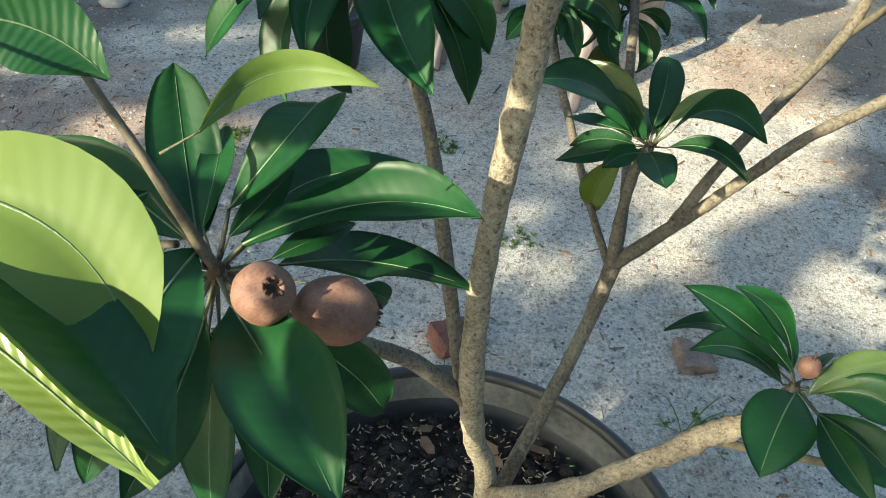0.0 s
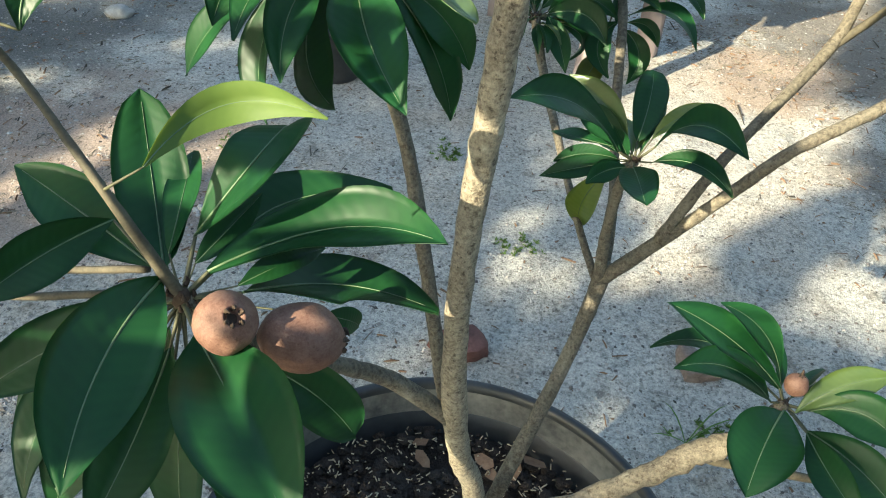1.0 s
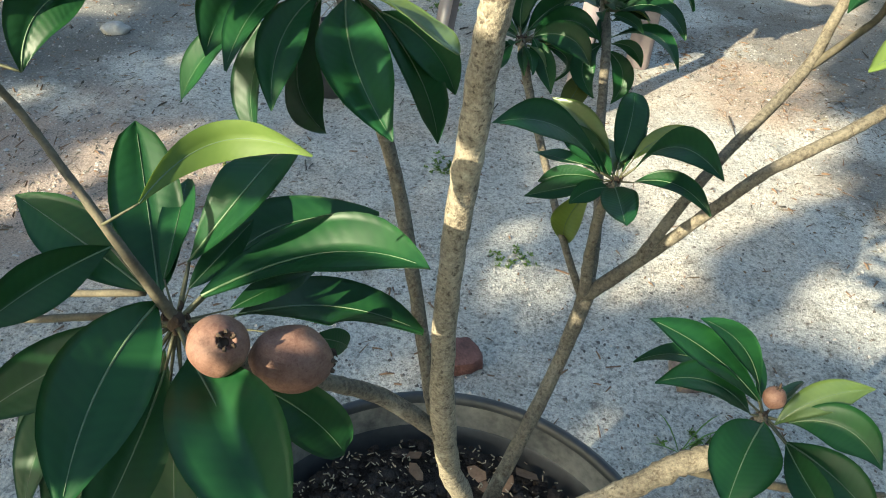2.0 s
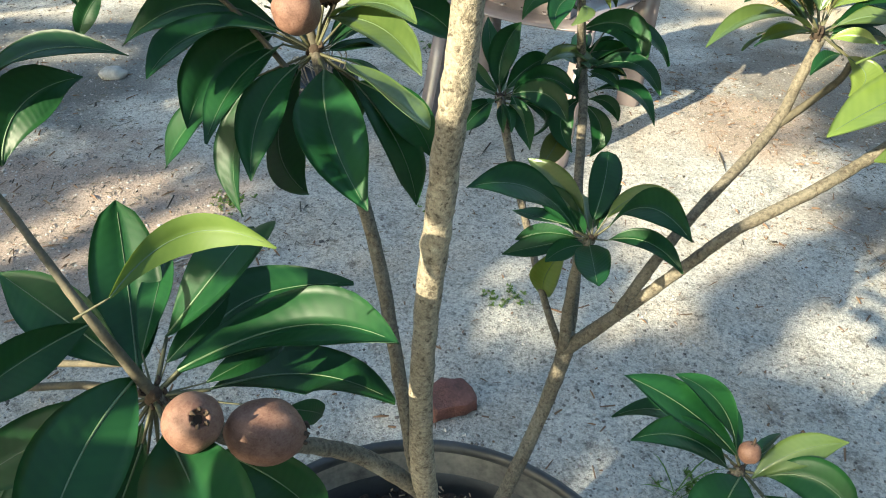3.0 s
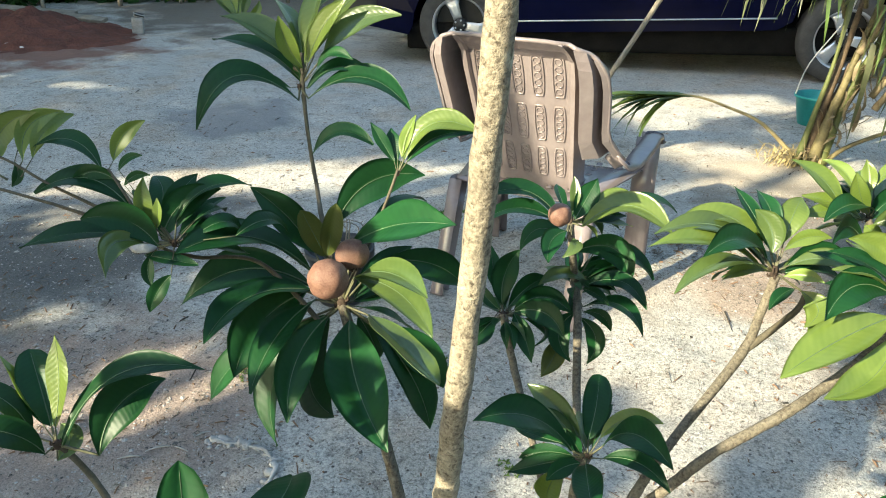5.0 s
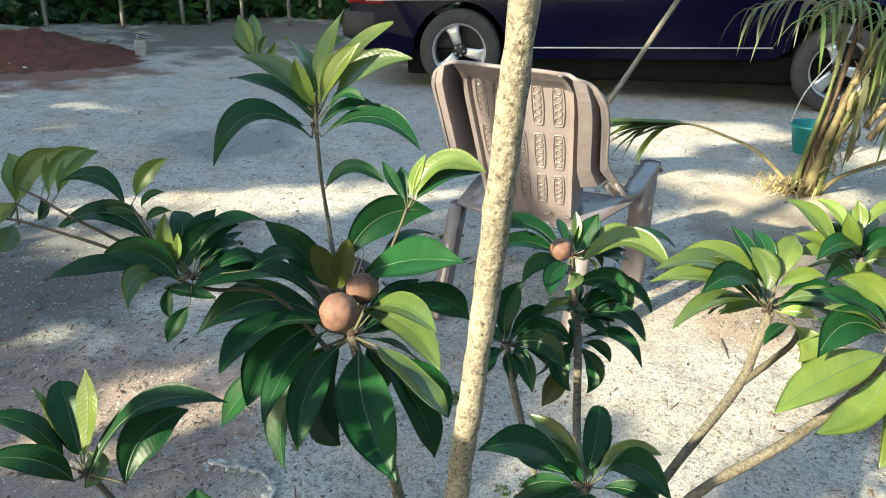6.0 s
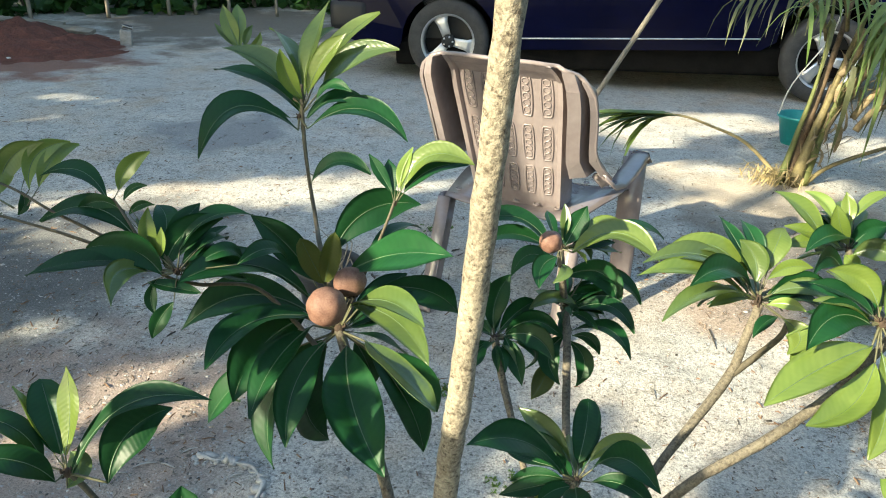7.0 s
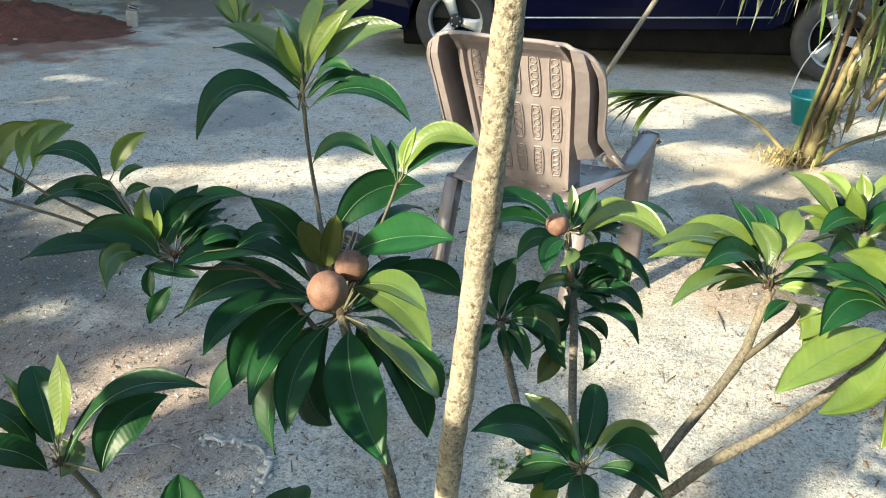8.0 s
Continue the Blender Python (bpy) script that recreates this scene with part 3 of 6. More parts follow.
def sun_leaf(a, b, turn, ln, wide):
    """A leaf there that turns its face to the sun, turn degrees up from the level."""
    d = ACROSS * math.cos(radians(turn)) + UPWARD * math.sin(radians(turn))
    s = d.cross(Vector((0, 0, 1))).normalized()
    u = s.cross(d)
    leaf(sun_spot(a, b), d * 0.004, math.degrees(math.atan2(d.y, d.x)), math.degrees(math.asin(d.z)), ln, 0.0, 0.0, wide, math.degrees(math.atan2(to_sun.dot(s), to_sun.dot(u))), MATURE)


def outer_whorl(a, b, count, seed):
    """A whorl on the boughs behind the viewer, its leaves spread to the sun."""
    rnd = random.Random(seed)
    across, upward = ACROSS, UPWARD
    w = sun_spot(a, b)
    hub_of(w, 0.004)
    for k in range(count):
        phi = 2 * math.pi * (k + rnd.uniform(-0.25, 0.25)) / count
        d = (across * math.cos(phi) + upward * math.sin(phi) + to_sun * rnd.uniform(-0.1, 0.25)).normalized()
        ln = rnd.uniform(0.065, 0.095)
        s = d.cross(Vector((0, 0, 1))).normalized()
        u = s.cross(d)
        az, el = math.degrees(math.atan2(d.y, d.x)), math.degrees(math.asin(d.z))
        roll = math.degrees(math.atan2(to_sun.dot(s), to_sun.dot(u)))
        leaf(w, d * 0.012, az, el, ln, ln * 0.08, 0.0, ln * rnd.uniform(0.3, 0.36), roll + rnd.uniform(-25, 25), MATURE)
    return w



# the low whorl
w = Vector((0.112, 0.535, 0.875))
hub_of(w, 0.0041)
leaf(w, (-0.010, 0.007, 0.008), 117, 43, 0.080, -0.011, -0.001, 0.0318, 5, MATURE, True)
leaf(w, (-0.010, 0.013, 0.012), 100, 21, 0.054, 0.005, 0.002, 0.0161, -13, MATURE, True)
leaf(w, (-0.001, 0.021, 0.017), 73, 16, 0.071, 0.027, 0.020, 0.0324, -4, MATURE, True)
leaf(w, (0.002, 0.012, 0.010), 65, 19, 0.043, 0.001, 0.001, 0.0133, 42, MATURE)
leaf(w, (0.027, -0.045, 0.099), 29, 9, 0.055, 0.001, -0.022, 0.0134, 62, CLOSE)
leaf(w, (0.013, 0.017, 0.010), 47, 3, 0.086, -0.009, -0.031, 0.0340, 2, MATURE)
leaf(w, (0.010, 0.007, 0.011), 7, 14, 0.102, -0.003, -0.024, 0.0339, 13, MATURE)
leaf(w, (0.024, 0.007, 0.002), 12, -6, 0.084, -0.022, -0.035, 0.0340, 4, MATURE)
leaf(w, (0.021, 0.010, 0.003), 53, -3, 0.045, 0.003, 0.002, 0.0133, 24, MATURE)
leaf(w, (0.011, -0.013, -0.004), -48, -4, 0.103, 0.006, -0.000, 0.0419, 9, MATURE)
leaf(w, (0.032, -0.008, -0.021), 4, -46, 0.062, 0.007, 0.001, 0.0264, 43, MATURE, True)
leaf(w, (-0.006, -0.001, 0.011), -89, -15, 0.091, 0.007, 0.004, 0.0386, -30, MATURE)
leaf(w, (-0.007, -0.003, -0.002), -152, -23, 0.092, 0.003, 0.003, 0.0283, -54, MATURE)
leaf(w, (-0.023, -0.016, -0.016), -121, -43, 0.078, 0.005, 0.010, 0.0238, -11, MATURE)
leaf(w, (-0.001, -0.015, -0.015), -102, -35, 0.078, 0.001, -0.003, 0.0284, -31, MATURE)
leaf(w, (0.003, -0.010, -0.020), -90, -70, 0.107, 0.007, 0.000, 0.0313, 15, MATURE)
leaf(w, (-0.015, 0.007, 0.009), 162, 18, 0.078, 0.003, -0.001, 0.0282, -32, MATURE)
leaf(w, (-0.032, 0.013, 0.026), -125, -11, 0.060, 0.003, -0.000, 0.0222, -53, MATURE)
leaf(w, (-0.009, 0.008, 0.004), 138, 4, 0.065, 0.004, -0.004, 0.0191, 10, MATURE)
leaf(w, (-0.005, -0.006, -0.012), -122, -79, 0.052, 0.004, -0.001, 0.0154, -42, MATURE)
leaf(w, (-0.017, -0.008, -0.013), -161, -41, 0.089, 0.008, 0.002, 0.0265, -31, MATURE)
leaf(w, (-0.012, -0.014, -0.019), -133, -52, 0.092, 0.006, 0.002, 0.0268, -47, MATURE)
leaf(w, (0.000, -0.015, -0.022), -45, -58, 0.085, 0.008, -0.006, 0.0255, -10, MATURE)
leaf(w, (0.058, 0.009, -0.005), 59, -46, 0.030, 0.002, 0.003, 0.0122, 75, MATURE)

# the high whorl
w = Vector((0.121, 0.762, 0.950))
hub_of(w, 0.0042)
leaf(w, (-0.021, 0.001, 0.011), -161, -4, 0.097, 0.018, 0.010, 0.0313, -32, MATURE)
leaf(w, (-0.022, -0.006, 0.013), -119, -1, 0.092, 0.010, 0.011, 0.0286, -4, MATURE)
leaf(w, (-0.026, -0.003, 0.010), -117, -27, 0.081, 0.008, 0.007, 0.0355, -47, MATURE)
leaf(w, (-0.018, -0.007, 0.006), -105, -21, 0.087, 0.006, 0.005, 0.0258, 2, MATURE)
leaf(w, (-0.012, -0.005, -0.008), -121, -59, 0.104, 0.012, 0.016, 0.0298, 9, MATURE)
leaf(w, (-0.008, -0.010, -0.005), -96, -30, 0.085, 0.008, 0.007, 0.0267, -27, MATURE)
leaf(w, (-0.012, 0.001, -0.013), 112, -82, 0.104, -0.008, -0.018, 0.0330, 139, MATURE)
leaf(w, (0.009, -0.012, -0.006), -61, -21, 0.110, 0.003, 0.008, 0.0399, 10, MATURE)
leaf(w, (0.023, -0.010, -0.001), -50, 2, 0.104, 0.001, 0.001, 0.0292, -19, PALE)
leaf(w, (0.024, -0.001, -0.016), -5, -63, 0.096, 0.010, 0.003, 0.0286, 32, MATURE)
leaf(w, (0.009, 0.002, 0.022), -43, -1, 0.098, 0.009, -0.006, 0.0225, 25, PALE)
leaf(w, (0.011, 0.001, 0.023), -44, 15, 0.095, 0.009, -0.003, 0.0225, 19, PALE)
leaf(w, (-0.012, 0.027, 0.049), 35, 23, 0.081, 0.015, -0.007, 0.0294, 65, MATURE)
leaf(w, (0.007, 0.013, 0.045), -33, 24, 0.110, 0.007, -0.000, 0.0323, 45, MATURE)
leaf(w, (-0.023, 0.012, 0.035), -171, 50, 0.067, 0.004, 0.001, 0.0242, -65, MATURE)
leaf(w, (-0.015, 0.012, 0.033), -141, 68, 0.043, 0.000, 0.000, 0.0179, -98, OLIVE, True)
leaf(w, (-0.014, 0.012, 0.033), -26, 74, 0.047, -0.001, 0.001, 0.0156, 130, OLIVE, True)
leaf(w, (-0.023, -0.001, 0.027), -129, 24, 0.105, 0.016, 0.007, 0.0292, -22, MATURE)
leaf(w, (-0.048, -0.013, -0.021), -170, -48, 0.086, 0.007, -0.003, 0.0255, -36, MATURE)
leaf(w, (0.023, 0.024, 0.026), 33, -27, 0.080, 0.012, 0.004, 0.0251, 75, MATURE)
leaf(w, (0.012, -0.000, -0.008), 6, -69, 0.040, 0.002, 0.001, 0.0188, 68, MATURE)
leaf(w, (0.028, -0.001, -0.016), 9, -48, 0.072, 0.009, 0.001, 0.0272, 65, MATURE)
leaf(w, (0.011, 0.032, 0.040), 64, 5, 0.076, 0.015, 0.002, 0.0162, 0, MATURE)
filler(w, 7, 0.06, 1)

# the small whorl
w = Vector((0.311, 0.765, 0.833))
hub_of(w, 0.0027)
leaf(w, (-0.012, -0.004, 0.008), -152, 30, 0.095, 0.013, 0.007, 0.0294, -27, MATURE)
leaf(w, (-0.007, 0.009, 0.012), 152, 29, 0.057, 0.003, 0.002, 0.0193, -49, PALE)
leaf(w, (-0.008, 0.006, 0.008), 154, 22, 0.042, 0.002, -0.001, 0.0193, -50, MATURE)
leaf(w, (-0.000, 0.010, 0.009), 83, 29, 0.058, 0.003, 0.002, 0.0224, 3, MATURE, True)
leaf(w, (0.009, 0.008, 0.014), -0, 24, 0.049, 0.009, -0.003, 0.0154, 28, YOUNG)
leaf(w, (0.011, -0.000, 0.013), -52, 24, 0.076, 0.016, -0.003, 0.0245, 33, MATURE)
leaf(w, (0.011, -0.002, 0.002), -30, 0, 0.056, 0.009, -0.004, 0.0176, 19, MATURE)
leaf(w, (-0.001, -0.010, 0.001), -87, 14, 0.066, 0.003, 0.001, 0.0228, 15, MATURE, True)
leaf(w, (-0.014, 0.002, -0.009), 112, -69, 0.075, -0.001, -0.009, 0.0224, -133, YOUNG)
leaf(w, (-0.009, -0.001, -0.001), -169, -15, 0.054, 0.001, -0.000, 0.0157, -38, MATURE)
leaf(w, (-0.011, -0.000, -0.000), -179, -11, 0.042, 0.004, 0.001, 0.0137, -55, MATURE)
leaf(w, (-0.005, -0.004, -0.003), -144, -10, 0.031, 0.002, 0.002, 0.0150, -43, MATURE)
leaf(w, (-0.014, 0.006, 0.005), 154, -8, 0.050, 0.003, -0.005, 0.0150, -2, MATURE)
leaf(w, (-0.005, -0.000, 0.003), 173, 57, 0.024, 0.000, -0.000, 0.0103, -66, MATURE)
filler(w, 5, 0.05, 2)

# the side whorl
w = Vector((0.426, 0.672, 0.728))
hub_of(w, 0.0027)
leaf(w, (-0.005, 0.004, 0.009), 174, 31, 0.095, 0.005, 0.003, 0.0278, -19, MATURE)
leaf(w, (-0.005, 0.007, 0.012), 163, 42, 0.067, 0.008, 0.006, 0.0205, -24, MATURE)
leaf(w, (-0.021, 0.009, 0.012), 173, 1, 0.066, 0.012, 0.006, 0.0209, 6, MATURE)
leaf(w, (-0.010, -0.004, 0.004), -163, 27, 0.082, 0.009, 0.007, 0.0252, -18, MATURE)
leaf(w, (-0.001, -0.006, 0.000), -114, -11, 0.067, 0.006, 0.002, 0.0426, 2, MATURE)
leaf(w, (0.007, -0.004, -0.002), 13, 32, 0.064, 0.006, -0.003, 0.0203, 34, PALE)
leaf(w, (0.016, -0.002, 0.000), -28, 1, 0.057, 0.013, -0.005, 0.0290, 49, MATURE)
leaf(w, (0.016, -0.010, -0.010), -38, -13, 0.067, 0.006, -0.000, 0.0311, 46, MATURE)
leaf(w, (0.015, -0.013, -0.009), -68, -4, 0.063, 0.003, 0.004, 0.0222, 38, MATURE)
filler(w, 3, 0.05, 3)

# the sunny whorl
w = Vector((0.447, 0.868, 0.956))
hub_of(w, 0.0037)
leaf(w, (-0.012, -0.005, 0.005), -156, 16, 0.106, 0.013, 0.003, 0.0205, -17, YOUNG)
leaf(w, (-0.009, 0.003, 0.011), -179, 18, 0.075, 0.018, 0.009, 0.0260, -18, YOUNG)
leaf(w, (-0.013, 0.002, 0.014), -164, 13, 0.092, 0.015, 0.004, 0.0241, -16, PALE)
leaf(w, (-0.009, -0.003, 0.012), -139, 15, 0.078, 0.014, 0.003, 0.0246, -30, MATURE)
leaf(w, (-0.008, -0.006, 0.005), -142, 1, 0.097, 0.014, 0.004, 0.0211, 1, PALE)
leaf(w, (-0.006, -0.000, 0.001), -165, -12, 0.036, 0.003, 0.002, 0.0108, -28, YOUNG)
leaf(w, (-0.003, 0.006, 0.013), 143, 58, 0.038, 0.004, 0.005, 0.0216, -61, PALE)
leaf(w, (-0.005, 0.009, 0.017), 132, 42, 0.058, 0.005, -0.003, 0.0172, 1, MATURE)
leaf(w, (0.002, 0.014, 0.021), 111, 34, 0.051, 0.009, -0.002, 0.0161, -4, MATURE)
leaf(w, (0.006, 0.013, 0.021), 64, 35, 0.046, 0.006, 0.000, 0.0218, 10, YOUNG)
leaf(w, (0.006, 0.008, 0.016), 15, 14, 0.039, 0.005, -0.002, 0.0127, 58, YOUNG)
leaf(w, (0.010, 0.004, 0.005), 12, 6, 0.049, 0.008, -0.004, 0.0159, 61, MATURE)
leaf(w, (0.011, 0.002, 0.006), -12, -2, 0.055, 0.010, -0.004, 0.0175, 34, PALE)
leaf(w, (0.007, -0.003, -0.002), -27, 7, 0.030, 0.004, -0.001, 0.0101, 66, YOUNG)
leaf(w, (0.017, -0.005, -0.011), -132, -11, 0.037, 0.004, 0.001, 0.0110, -10, MATURE)
leaf(w, (0.022, -0.005, -0.013), -92, -31, 0.032, 0.001, -0.011, 0.0212, 18, YOUNG)
leaf(w, (0.027, -0.005, -0.015), -99, -42, 0.048, -0.003, -0.012, 0.0184, 10, YOUNG)
filler(w, 11, 0.06, 4)

# the edge whorl
w = Vector((0.518, 0.810, 0.975))
hub_of(w, 0.0034)
leaf(w, (-0.008, -0.005, -0.000), -144, -3, 0.068, 0.014, 0.007, 0.0258, -46, MATURE)
leaf(w, (-0.007, -0.012, -0.013), -144, -11, 0.106, 0.004, 0.001, 0.0309, -16, YOUNG)
leaf(w, (-0.004, -0.017, -0.024), -135, -14, 0.085, -0.007, -0.008, 0.0256, -3, YOUNG)
leaf(w, (-0.003, 0.005, 0.011), 173, 32, 0.045, 0.008, 0.004, 0.0192, -78, YOUNG)
leaf(w, (-0.007, 0.001, 0.006), 179, 23, 0.053, 0.004, 0.002, 0.0156, -24, MATURE)
leaf(w, (0.001, -0.011, -0.018), -102, -51, 0.078, -0.002, -0.008, 0.0232, -16, YOUNG)
leaf(w, (0.004, 0.002, 0.004), 28, 36, 0.053, 0.008, -0.005, 0.0208, 37, PALE)
leaf(w, (0.003, -0.006, -0.006), -36, -10, 0.046, 0.008, -0.001, 0.0242, 64, PALE)
filler(w, 8, 0.06, 5)
filler(w, 5, 0.055, 96, (-0.7, 0.5, 0.1), YOUNG)

# the outer whorl
w = Vector((0.529, 0.927, 0.984))
hub_of(w, 0.002)
leaf(w, (-0.020, -0.003, -0.000), 166, 42, 0.067, 0.007, 0.005, 0.0203, -29, YOUNG)
leaf(w, (-0.012, 0.009, 0.019), 134, 30, 0.039, 0.006, 0.000, 0.0121, -26, YOUNG)
leaf(w, (-0.002, -0.001, 0.005), -163, 62, 0.042, -0.003, -0.002, 0.0145, -116, YOUNG)
leaf(w, (-0.003, 0.008, 0.018), 106, 66, 0.030, 0.000, 0.002, 0.0128, -35, YOUNG)
leaf(w, (0.002, 0.011, 0.025), 25, 32, 0.039, 0.004, -0.002, 0.0117, 13, YOUNG)
leaf(w, (0.002, -0.000, 0.008), -143, 1, 0.061, 0.009, 0.002, 0.0189, -17, MATURE)
leaf(w, (-0.006, -0.001, -0.000), -179, 19, 0.054, 0.003, 0.001, 0.0157, -40, YOUNG)
leaf(w, (-0.006, -0.013, -0.014), -132, 12, 0.055, 0.012, 0.005, 0.0189, -64, MATURE)
leaf(w, (0.001, 0.000, 0.000), 23, 28, 0.040, 0.005, -0.002, 0.0206, 48, MATURE)
leaf(w, (-0.004, -0.005, -0.004), -67, -10, 0.022, 0.001, 0.001, 0.0125, 55, YOUNG)
leaf(w, (0.003, -0.004, -0.003), -24, 2, 0.034, 0.008, -0.002, 0.0193, 70, PALE)
filler(w, 9, 0.05, 6)
filler(w, 5, 0.055, 97, (-0.7, 0.5, 0.1), YOUNG)

# the back whorl
w = Vector((0.227, 0.939, 0.851))
hub_of(w, 0.0033)
leaf(w, (-0.002, 0.005, 0.009), 66, 58, 0.057, 0.003, -0.006, 0.0251, 26, MATURE)
leaf(w, (-0.005, 0.009, 0.013), 111, 43, 0.059, 0.002, -0.002, 0.0173, 3, MATURE)
leaf(w, (-0.004, 0.002, 0.005), 158, 43, 0.038, -0.002, -0.002, 0.0120, -50, MATURE)
leaf(w, (0.004, 0.007, 0.006), 46, 21, 0.053, 0.005, -0.000, 0.0220, 46, MATURE)
leaf(w, (0.010, 0.004, 0.005), 7, -1, 0.056, 0.012, -0.007, 0.0229, 62, MATURE)
leaf(w, (0.010, 0.001, 0.004), -22, -13, 0.056, 0.011, -0.008, 0.0246, 56, MATURE)
leaf(w, (0.010, 0.000, 0.003), -58, -38, 0.052, 0.003, -0.001, 0.0182, 26, MATURE)
leaf(w, (-0.006, -0.004, -0.001), -125, -24, 0.044, 0.003, 0.000, 0.0214, -39, MATURE)
leaf(w, (0.010, 0.004, -0.001), 115, -82, 0.030, -0.003, 0.000, 0.0088, -157, MATURE)
leaf(w, (0.021, 0.005, -0.004), 47, -70, 0.041, 0.013, 0.010, 0.0169, 70, MATURE)
filler(w, 12, 0.05, 7)
filler(w, 5, 0.045, 98, (0.2, -0.9, 0.1))

# the stem whorl
w = Vector((0.294, 0.990, 0.866))
hub_of(w, 0.0031)
leaf(w, (0.014, -0.001, 0.002), -148, 10, 0.059, 0.010, 0.004, 0.0187, -21, PALE)
leaf(w, (0.011, -0.001, -0.000), -17, -10, 0.065, 0.015, -0.008, 0.0222, 21, MATURE)
leaf(w, (0.010, -0.012, -0.019), -19, -14, 0.066, 0.016, -0.009, 0.0231, 5, MATURE)
leaf(w, (0.011, -0.012, -0.025), -10, -29, 0.034, 0.007, -0.004, 0.0125, 62, MATURE)
leaf(w, (0.003, -0.016, -0.024), -92, -41, 0.052, 0.005, 0.014, 0.0223, -2, MATURE)
leaf(w, (-0.007, -0.028, -0.044), -116, -34, 0.051, 0.000, -0.002, 0.0223, -23, OLIVE)
leaf(w, (0.009, -0.015, -0.030), -65, -60, 0.047, 0.003, -0.012, 0.0193, 24, MATURE)
leaf(w, (-0.003, 0.016, 0.029), -8, -26, 0.066, 0.020, -0.013, 0.0283, 67, MATURE)
leaf(w, (0.019, 0.022, 0.031), 9, -29, 0.072, 0.012, -0.000, 0.0225, 28, MATURE)
leaf(w, (-0.001, 0.007, 0.008), 24, -7, 0.057, 0.006, -0.001, 0.0195, 65, MATURE)
leaf(w, (0.009, 0.000, -0.009), 41, -21, 0.043, 0.008, 0.000, 0.0135, 41, MATURE)
filler(w, 13, 0.05, 8)
filler(w, 5, 0.045, 99, (0.2, -0.9, 0.1))

# the crown whorl
w = Vector((0.284, 0.962, 0.946))
hub_of(w, 0.0027)
leaf(w, (-0.003, -0.008, -0.006), -109, -20, 0.045, 0.005, 0.006, 0.0203, -26, MATURE)
leaf(w, (0.003, -0.009, -0.013), -106, -17, 0.028, 0.004, -0.008, 0.0123, -20, PALE)
leaf(w, (-0.012, 0.001, 0.004), -179, 12, 0.073, 0.014, 0.008, 0.0237, -18, MATURE)
leaf(w, (-0.014, -0.001, 0.001), -170, -4, 0.072, 0.012, 0.007, 0.0227, -17, MATURE)
leaf(w, (0.004, 0.002, 0.002), 49, 51, 0.045, 0.000, -0.000, 0.0219, 38, MATURE)
leaf(w, (0.001, 0.004, 0.007), 92, 61, 0.036, -0.000, 0.002, 0.0104, -2, PALE)
leaf(w, (0.012, -0.003, -0.002), -12, 4, 0.082, 0.022, -0.007, 0.0288, 25, YOUNG)
leaf(w, (0.016, 0.005, 0.005), 12, 8, 0.053, 0.013, -0.007, 0.0182, 31, YOUNG)
leaf(w, (0.024, 0.010, 0.003), 30, -5, 0.093, 0.018, 0.005, 0.0205, 14, MATURE)
leaf(w, (-0.002, -0.009, -0.016), -166, -12, 0.045, 0.015, 0.008, 0.0180, -43, MATURE)
filler(w, 11, 0.055, 9)

# the left whorl
w = Vector((0.030, 0.700, 1.020))
hub_of(w, 0.002)
leaf(w, (-0.014, -0.000, 0.007), 126, 79, 0.036, -0.000, -0.003, 0.0113, -4, YOUNG)
leaf(w, (-0.012, 0.001, 0.009), 8, 80, 0.022, -0.001, 0.001, 0.0064, 88, YOUNG)
leaf(w, (-0.013, 0.007, 0.014), 119, 33, 0.035, 0.005, 0.005, 0.0171, 1, MATURE)
leaf(w, (-0.012, 0.006, 0.013), 66, 32, 0.041, 0.004, 0.003, 0.0140, 51, MATURE)
leaf(w, (-0.009, 0.001, 0.002), 41, 33, 0.050, 0.008, -0.004, 0.0193, 65, MATURE)
leaf(w, (-0.001, 0.008, 0.012), 40, 17, 0.054, 0.012, 0.000, 0.0163, 11, MATURE)
leaf(w, (0.001, 0.006, 0.004), 83, 10, 0.033, 0.004, 0.004, 0.0172, 46, MATURE)
leaf(w, (0.010, 0.011, 0.012), 75, -8, 0.030, 0.006, 0.004, 0.0100, 11, MATURE)
leaf(w, (0.012, 0.008, 0.004), 56, -17, 0.035, 0.010, 0.004, 0.0125, 37, MATURE)
leaf(w, (0.037, 0.013, 0.003), 61, -15, 0.044, 0.010, 0.002, 0.0145, 31, MATURE)
leaf(w, (-0.009, -0.004, -0.001), -159, 27, 0.049, 0.009, 0.002, 0.0209, -65, MATURE)
leaf(w, (-0.016, -0.004, 0.003), -157, 1, 0.076, 0.007, 0.001, 0.0209, -11, MATURE)
leaf(w, (-0.017, -0.007, 0.002), -93, -6, 0.042, 0.010, 0.007, 0.0153, -48, PALE)
leaf(w, (-0.029, 0.004, 0.020), -174, 8, 0.064, 0.014, 0.006, 0.0212, -24, MATURE)
leaf(w, (-0.042, 0.010, 0.038), -167, -9, 0.028, 0.006, 0.003, 0.0103, -73, MATURE)
leaf(w, (-0.043, 0.015, 0.049), 36, 46, 0.033, 0.004, -0.003, 0.0115, 75, YOUNG)
leaf(w, (-0.039, 0.013, 0.043), 24, 30, 0.018, 0.003, -0.002, 0.0057, 57, MATURE)
leaf(w, (-0.035, 0.010, 0.034), 19, 20, 0.018, 0.003, -0.002, 0.0061, 75, MATURE)
leaf(w, (-0.050, 0.011, 0.043), -178, 17, 0.047, 0.011, 0.005, 0.0158, -18, MATURE)
leaf(w, (-0.001, -0.008, -0.019), -135, -53, 0.028, 0.002, 0.001, 0.0115, -63, MATURE)
